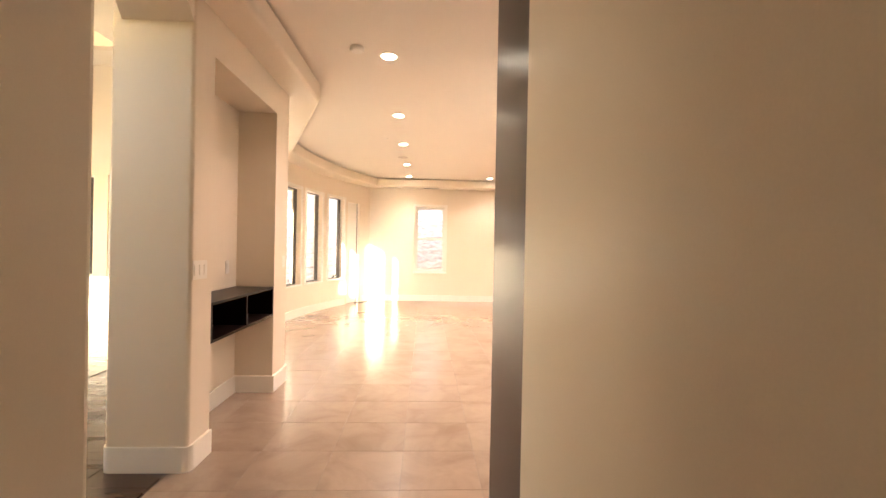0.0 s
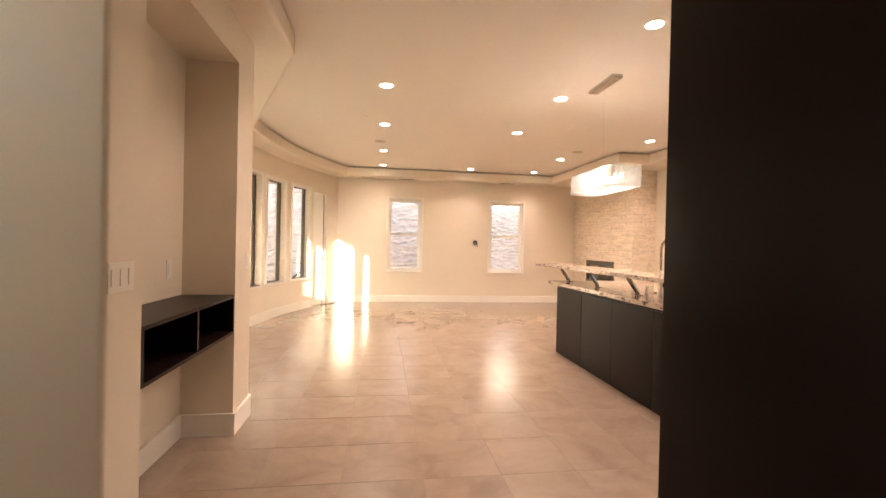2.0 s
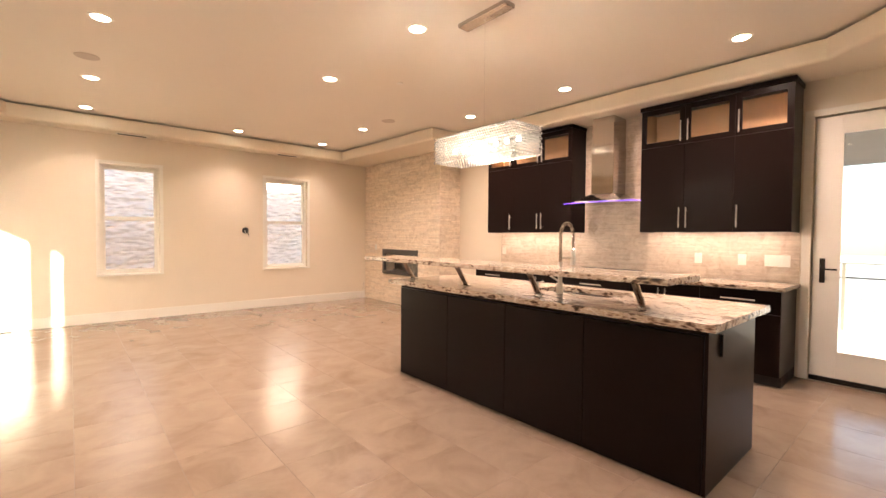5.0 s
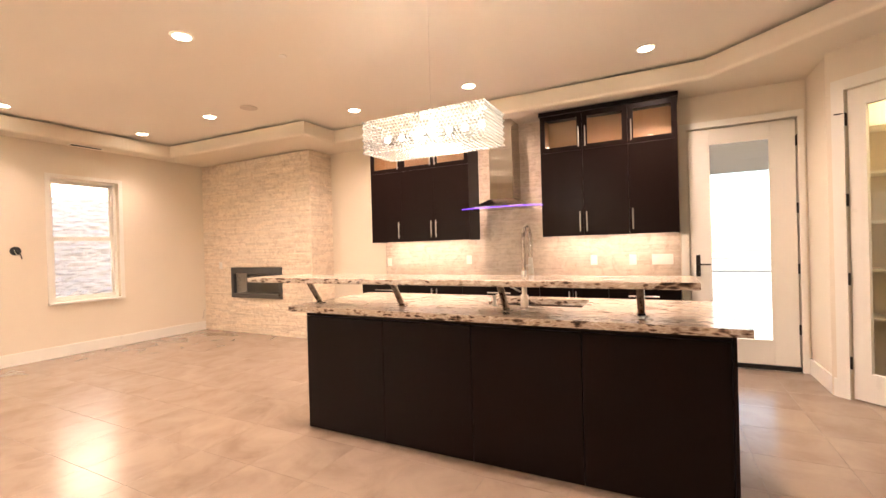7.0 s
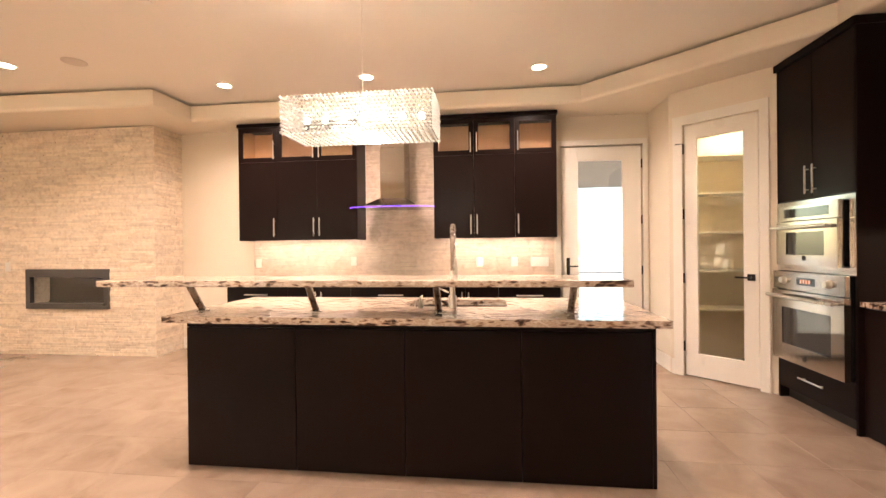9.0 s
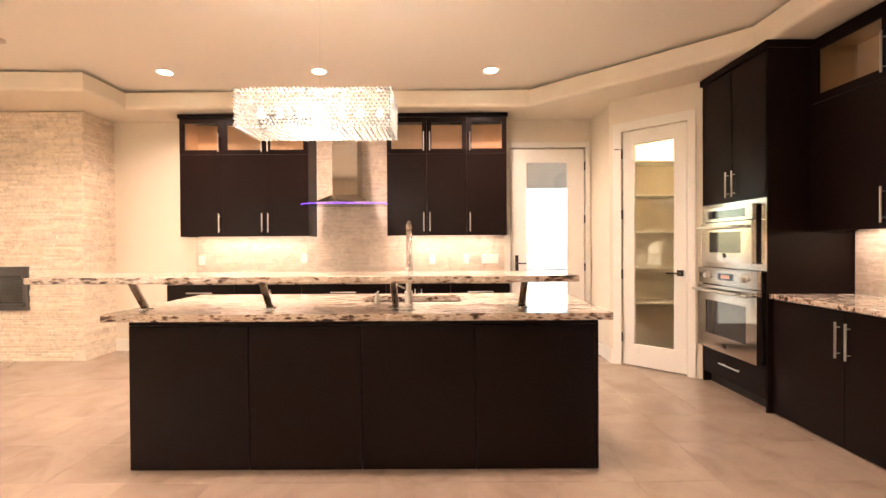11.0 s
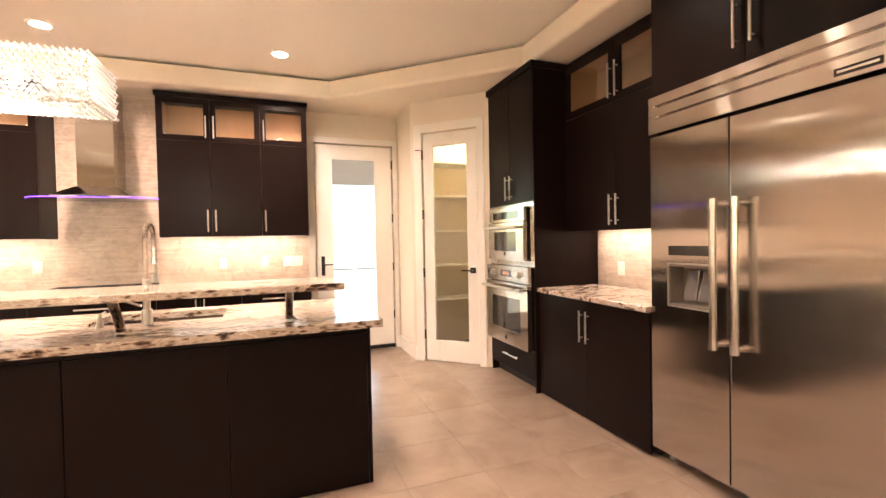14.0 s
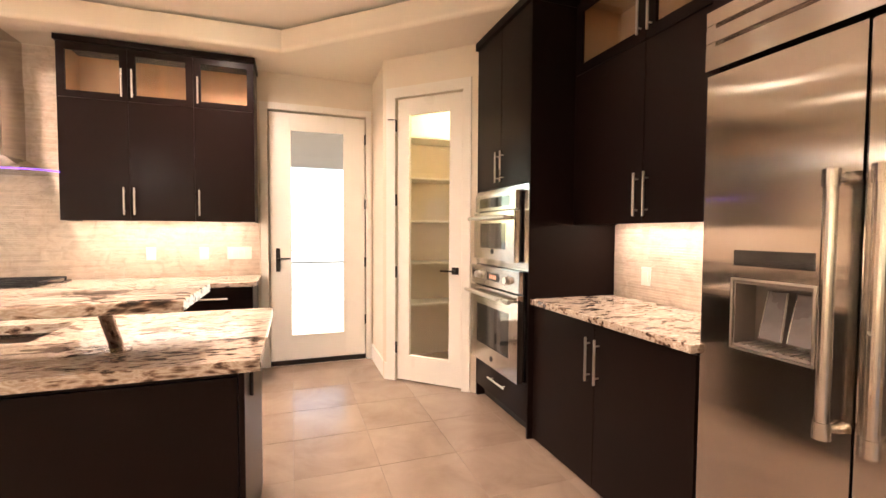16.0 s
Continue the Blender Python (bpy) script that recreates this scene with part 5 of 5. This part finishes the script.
for k, (a, b) in enumerate(((RX0 + 0.002, XS - 0.003), (XS + 0.003, RX1 - 0.002))):
    if k == 0:
        d = box("door", rf, STEEL, a, b, RY - RD, RY, 0.075, 1.92, 0.006)
    else:
        bm = bmesh.new()
        for u in ((a, DX0, 0.075, 1.92), (DX1, b, 0.075, 1.92), (DX0, DX1, 0.075, DZ0), (DX0, DX1, DZ1, 1.92)):
            bm_box(bm, u[0], u[1], RY - RD, RY, u[2], u[3])
        bmesh.ops.remove_doubles(bm, verts=bm.verts, dist=0.0005)
        d = part("door", bm, STEEL, rf)
        # dispenser well: sloping floor and back, two paddles, a drip tray
        bm = bmesh.new()
        bm_box(bm, DX0, DX1, RY - RD + 0.002, RY - RD + 0.008, DZ0, DZ1)
        for e in (DX0 + 0.0005, DX1 - 0.0065):
            bm_box(bm, e, e + 0.006, RY - RD + 0.008, RY - 0.004, DZ0, DZ1)
        bm_box(bm, DX0 + 0.007, DX1 - 0.007, RY - RD + 0.008, RY - 0.004, DZ1 - 0.012, DZ1 - 0.001)
        bm_box(bm, DX0 + 0.007, DX1 - 0.007, RY - RD + 0.008, RY - 0.004, DZ0 + 0.001, DZ0 + 0.012)
        part("water_dispenser", bm, WARMGREY, d, "recessed water and ice dispenser")
        bm = bmesh.new()
        for u in ((DX0 - 0.007, DX0, DZ0 - 0.007, DZ1 + 0.007), (DX1, DX1 + 0.007, DZ0 - 0.007, DZ1 + 0.007), (DX0, DX1, DZ1, DZ1 + 0.007), (DX0, DX1, DZ0 - 0.007, DZ0)):
            bm_box(bm, u[0], u[1], RY - 0.02, RY + 0.003, u[2], u[3])
        part("dispenser_frame", bm, NICKEL, d)
        for px in (1.585, 1.675):
            bm = bmesh.new()
            lo = [bm.verts.new(v) for v in ((px - 0.034, RY - 0.040, 0.985), (px + 0.034, RY - 0.040, 0.985), (px + 0.034, RY - 0.052, 0.985), (px - 0.034, RY - 0.052, 0.985))]
            hi = [bm.verts.new(v) for v in ((px - 0.028, RY - 0.075, 1.145), (px + 0.028, RY - 0.075, 1.145), (px + 0.028, RY - 0.087, 1.145), (px - 0.028, RY - 0.087, 1.145))]
            for q in range(4):
                bm.faces.new((lo[q], lo[(q + 1) % 4], hi[(q + 1) % 4], hi[q]))
            bm.faces.new(list(reversed(lo)))
            bm.faces.new(hi)
            pdl = part("paddle", bm, DIMGREY, d, "dark grey dispenser paddle")
            for e in (-1, 1):
                tube("paddle_rim", pdl, NICKEL, [(px + e * 0.036, RY - 0.043, 0.985), (px + e * 0.030, RY - 0.078, 1.145)], 0.003, 6)
        bm = bmesh.new()
        for q in range(9):
            bm_box(bm, DX0 + 0.015 + 0.0255 * q, DX0 + 0.027 + 0.0255 * q, RY - 0.095, RY - 0.008, DZ0 + 0.0125, DZ0 + 0.016)
        part("drip_tray", bm, NICKEL, d)
        box("display", d, BLACKGLASS, DX0, DX1, RY + 0.0005, RY + 0.002, 1.23, 1.284)
    hx = 1.347 if k == 0 else 1.457
    bm = bmesh.new()
    bm_tube(bm, [(hx, RY + 0.065, 0.775), (hx, RY + 0.065, 1.512)], 0.0175, 16)
    hd_ = part("handle", bm, POLISHED, d, "thick round steel door handle")
    for z in (0.79, 1.497):
        bm = bmesh.new()
        bm_tube(bm, [(hx, RY + 0.001, z), (hx, RY + 0.012, z), (hx, RY + 0.012, z), (hx, RY + 0.065, z)], [0.02, 0.02, 0.013, 0.013], 14)
        bm_tube(bm, [(hx, RY + 0.065, z - 0.024), (hx, RY + 0.065, z + 0.024)], 0.0215, 16)
        part("mount", bm, POLISHED, hd_)
gr = bmesh.new()
bm_box(gr, RX0, RX1, RY - 0.05, RY + 0.012, 1.937, 2.018)
bm_box(gr, RX0, RX1, RY - 0.05, RY + 0.012, 2.036, 2.082)
bm_box(gr, RX0, RX1, RY - 0.05, RY + 0.012, 2.100, 2.150)
bm_box(gr, RX0, RX0 + 0.036, RY - 0.05, RY + 0.010, 2.018, 2.100)
bm_box(gr, RX1 - 0.036, RX1, RY - 0.05, RY + 0.010, 2.018, 2.100)
bm_box(gr, RX0 + 0.036, RX1 - 0.036, RY - 0.03, RY - 0.012, 2.018, 2.100)
part("grille", gr, STEELACROSS, rf, "slotted steel top grille")
nb = box("badge_plate", rf, BLACKMETAL, 0.83, 0.98, RY + 0.0125, RY + 0.015, 1.955, 1.985)
box("badge_bar", nb, NICKEL, 0.84, 0.97, RY + 0.0152, RY + 0.016, 1.966, 1.975)
fs_ = thing("refrigerator_surround", 1.35, 3.2, 0.0, "espresso panels and cabinet framing the refrigerator", "cabinet")
box("side_panel", fs_, DARK, 0.700, 0.786, 2.842, RY - 0.04, 0.0, 2.856)
box("side_panel", fs_, DARK, 1.9, 1.9035, 2.84, RY - 0.06, 0.9, 2.848)
box("cabinet_body", fs_, DARK, 0.79, 1.90, 2.84, RY - 0.035, 2.152, 2.856)
mm = (0.79 + 1.9) / 2
for a, b, h in ((0.792, mm - 0.0015, mm - 0.04), (mm + 0.0015, 1.898, mm + 0.04)):
    d = box("door", fs_, DARK, a, b, RY - 0.034, RY - 0.014, 2.162, 2.85, 0.002)
    bar_handle(d, (h, RY - 0.014, 2.24), (h, RY - 0.014, 2.48), (0, 0.03, 0))

# ---- pantry ----
for z in (0.61, 1.03, 1.455, 1.885, 2.29):
    s = thing("pantry_shelf", 4.6, 2.85, z, "white pantry shelf along the wall", "shelf", "pantry shelves")
    box("board", s, TRIM, 4.02, 5.19, 2.655, 2.98, z - 0.02, z, 0.003)
    box("return_board", s, TRIM, 4.87, 5.19, 2.985, 3.98, z - 0.02, z, 0.003)
    box("cleat", s, TRIM, 4.02, 4.86, 2.655, 2.675, z - 0.06, z - 0.0205)
area_lamp("pantry_lamp", pose(4.76, 3.25, 2.83), 0.15, 0, 2.8, (1.0, 0.77, 0.45), 170, True)

# Fill lamp added at the unseen west wall to brighten side room and hall.
area_lamp("west_fill_light", look((-7.15, 6.1, 1.65), (0, 6.1, 1.65)), 1.6, 1.5, 9, (1.0, 0.74, 0.52), 170)

# ---- outside ----
pd = thing("patio", 7.0, 5.0, -0.1, "pale concrete patio outside the glass door", "patio", kind="structure")
box("slab", pd, DECK, 5.39, 10.2, 0.5, 9.5, -0.19, -0.03)
structure("patio_roof", PATIOCOVER, [(5.39, 10.2, 0.5, 9.5, 2.65, 2.95)], "dark brown patio cover", "roof")
rl = thing("patio_railing", 8.8, 5.0, -0.03, "pale metal railing with thin cables along the patio", "railing")
for y in (1.0, 3.1, 5.3, 7.2, 9.0):
    box("post", rl, NICKEL, 8.765, 8.805, y - 0.02, y + 0.02, -0.03, 0.985)
box("top_rail", rl, NICKEL, 8.76, 8.81, 0.9, 9.1, 0.986, 1.004)
box("rail", rl, BLACKMETAL, 8.77, 8.80, 1.025, 8.975, 0.765, 0.785)
for z in (0.90, 0.62, 0.46, 0.30, 0.155, 0.05):
    tube("cable", rl, NICKEL, [(8.75, 1.02, z), (8.75, 8.98, z)], 0.005, 6)
bm = bmesh.new()
arc_prism(bm, 9.2, 12.62, RW + 0.205, RW + 1.2, 2.62, 2.80, 24)
tagged(new("eave", mesh_of("eave", bm, STUCCO)), "stucco eave over the bay windows", "eave", kind="structure")

hr = thing("handrail", -1.85, 13.3, -0.2, "sloping dark metal handrail outside the bay", "handrail")
tube("top_rail", hr, BLACKMETAL, [(-2.7, 13.3, -0.02), (-1.2, 13.3, 1.24)], 0.02, 8)
tube("lower_rail", hr, BLACKMETAL, [(-2.66, 13.3, -0.18), (-1.22, 13.3, 1.03)], 0.012, 8)
for x in (-2.55, -2.15, -1.75, -1.35):
    tube("post", hr, BLACKMETAL, [(x, 13.3, -0.2), (x, 13.3, 0.84 * (x + 2.7) - 0.03)], 0.014, 8)

# rough cut bank of grey shale behind the house: tilted, broken layers
NX, NZ = 640, 260
vs, fs = [], []
for k in range(NZ + 1):
    for i in range(NX + 1):
        x, z = -13.0 + 22.0 * i / NX, -0.3 + 8.6 * k / NZ
        u, w = x * 0.98 + z * 0.2, z - 0.10 * x
        y = 15.2 + z * 0.22 + 0.16 * noise.noise((u * 0.5, 3.1, w * 0.8))
        y += 0.07 * abs(noise.noise((u * 2.6, 7.7, w * 10.0))) + 0.045 * noise.noise((u * 7.0, 1.3, w * 20.0))
        vs.append((x, y, z))
for k in range(NZ):
    for i in range(NX):
        a = k * (NX + 1) + i
        fs.append((a, a + 1, a + NX + 2, a + NX + 1))
me = bpy.data.meshes.new("stone_bank")
me.from_pydata(vs, [], fs)
me.materials.append(HILL)
tagged(new("stone_bank", me), "rough layered grey shale bank behind the house", "rock bank", kind="stuff")

# ---- planks of the side room ----
rp = random.Random(11)
wood_ob = bpy.data.objects["wood_floor"]
PW = 0.105
plank_meshes = {}


def plank_mesh(length):
    if length not in plank_meshes:
        bm = bmesh.new()
        bm_box(bm, 0, length - 0.003, 0, PW - 0.003, -0.006, 0.006)
        top = [e for e in bm.edges if all(v.co.z > 0.0 for v in e.verts)]
        bmesh.ops.bevel(bm, geom=top, offset=0.003, segments=1, affect="EDGES")
        plank_meshes[length] = mesh_of("plank", bm, WOODFLOOR)
    return plank_meshes[length]


bmr = bmesh.new()
for k in range(int((9.19 - 1.71) / PW)):
    y, x = 1.71 + PW * k, -7.19
    end = -1.10 if y + PW < 4.17 else -1.50 if y + PW < 5.98 else -2.92
    while x < end - 0.02:
        L = min(rp.choice((0.9, 1.2, 1.5, 1.8)), round(end - x, 3))
        if y > 2.6 and x + L > -6.2 and L in (0.9, 1.2, 1.5, 1.8):
            ob = new("plank", plank_mesh(L))
            ob.location = (x, y, rp.uniform(0.0, 0.0012))
            ob.parent = wood_ob
        else:
            bm_box(bmr, x, x + L - 0.003, y, y + PW - 0.003, -0.006, 0.006)
        x += L
part("outer_planks", bmr, WOODFLOOR, wood_ob, "dark wooden planks along the edges", kind="stuff")

# ---- floor tiles ----
TS, JX, JY = 0.467, 0.285, 6.33
g = 0.0012


def tile_mesh(w, d):
    bm = bmesh.new()
    bm_box(bm, 0, w, 0, d, -0.0055, 0.0)
    top = [e for e in bm.edges if all(v.co.z > -0.001 for v in e.verts)]
    bmesh.ops.bevel(bm, geom=top, offset=0.0007, segments=1, affect="EDGES")
    me = mesh_of("floor_tile", bm, FLOORTILE)
    return me


full = tile_mesh(TS - 2 * g, TS - 2 * g)
floor_ob = bpy.data.objects["floor"]
cells = []
for i in range(-6, 12):
    for k in range(-17, 15):
        x0, y0 = JX + i * TS, JY + k * TS
        x1, y1 = x0 + TS, y0 + TS
        lx = -2.2 if y0 > 6.0 else -1.40 if y0 > 4.1 else -1.09
        cx0, cx1, cy0, cy1 = max(x0, lx), min(x1, 5.2), max(y0, -1.0), min(y1, 12.62)
        if cx1 - cx0 > 0.03 and cy1 - cy0 > 0.03:
            cells.append((cx0, cx1, cy0, cy1, x1 - x0 - (cx1 - cx0) < 1e-6 and y1 - y0 - (cy1 - cy0) < 1e-6))
cells.sort(key=lambda c: abs((c[0] + c[1]) / 2 - 0.9) + 0.8 * abs((c[2] + c[3]) / 2 - 6.2))
near = [c for c in cells if c[4]][:290]
rest = [c for c in cells if c not in near]
for c in near:
    ob = new("floor_tile", full)
    ob.location = (c[0] + g, c[2] + g, 0.0)
    ob.parent = floor_ob
bmr = bmesh.new()
for c in rest:
    bm_box(bmr, c[0] + g, c[1] - g, c[2] + g, c[3] - g, -0.006, 0.0)
ob = part("outer_tiles", bmr, FLOORTILE, floor_ob, "beige porcelain tiles farther off", kind="stuff")
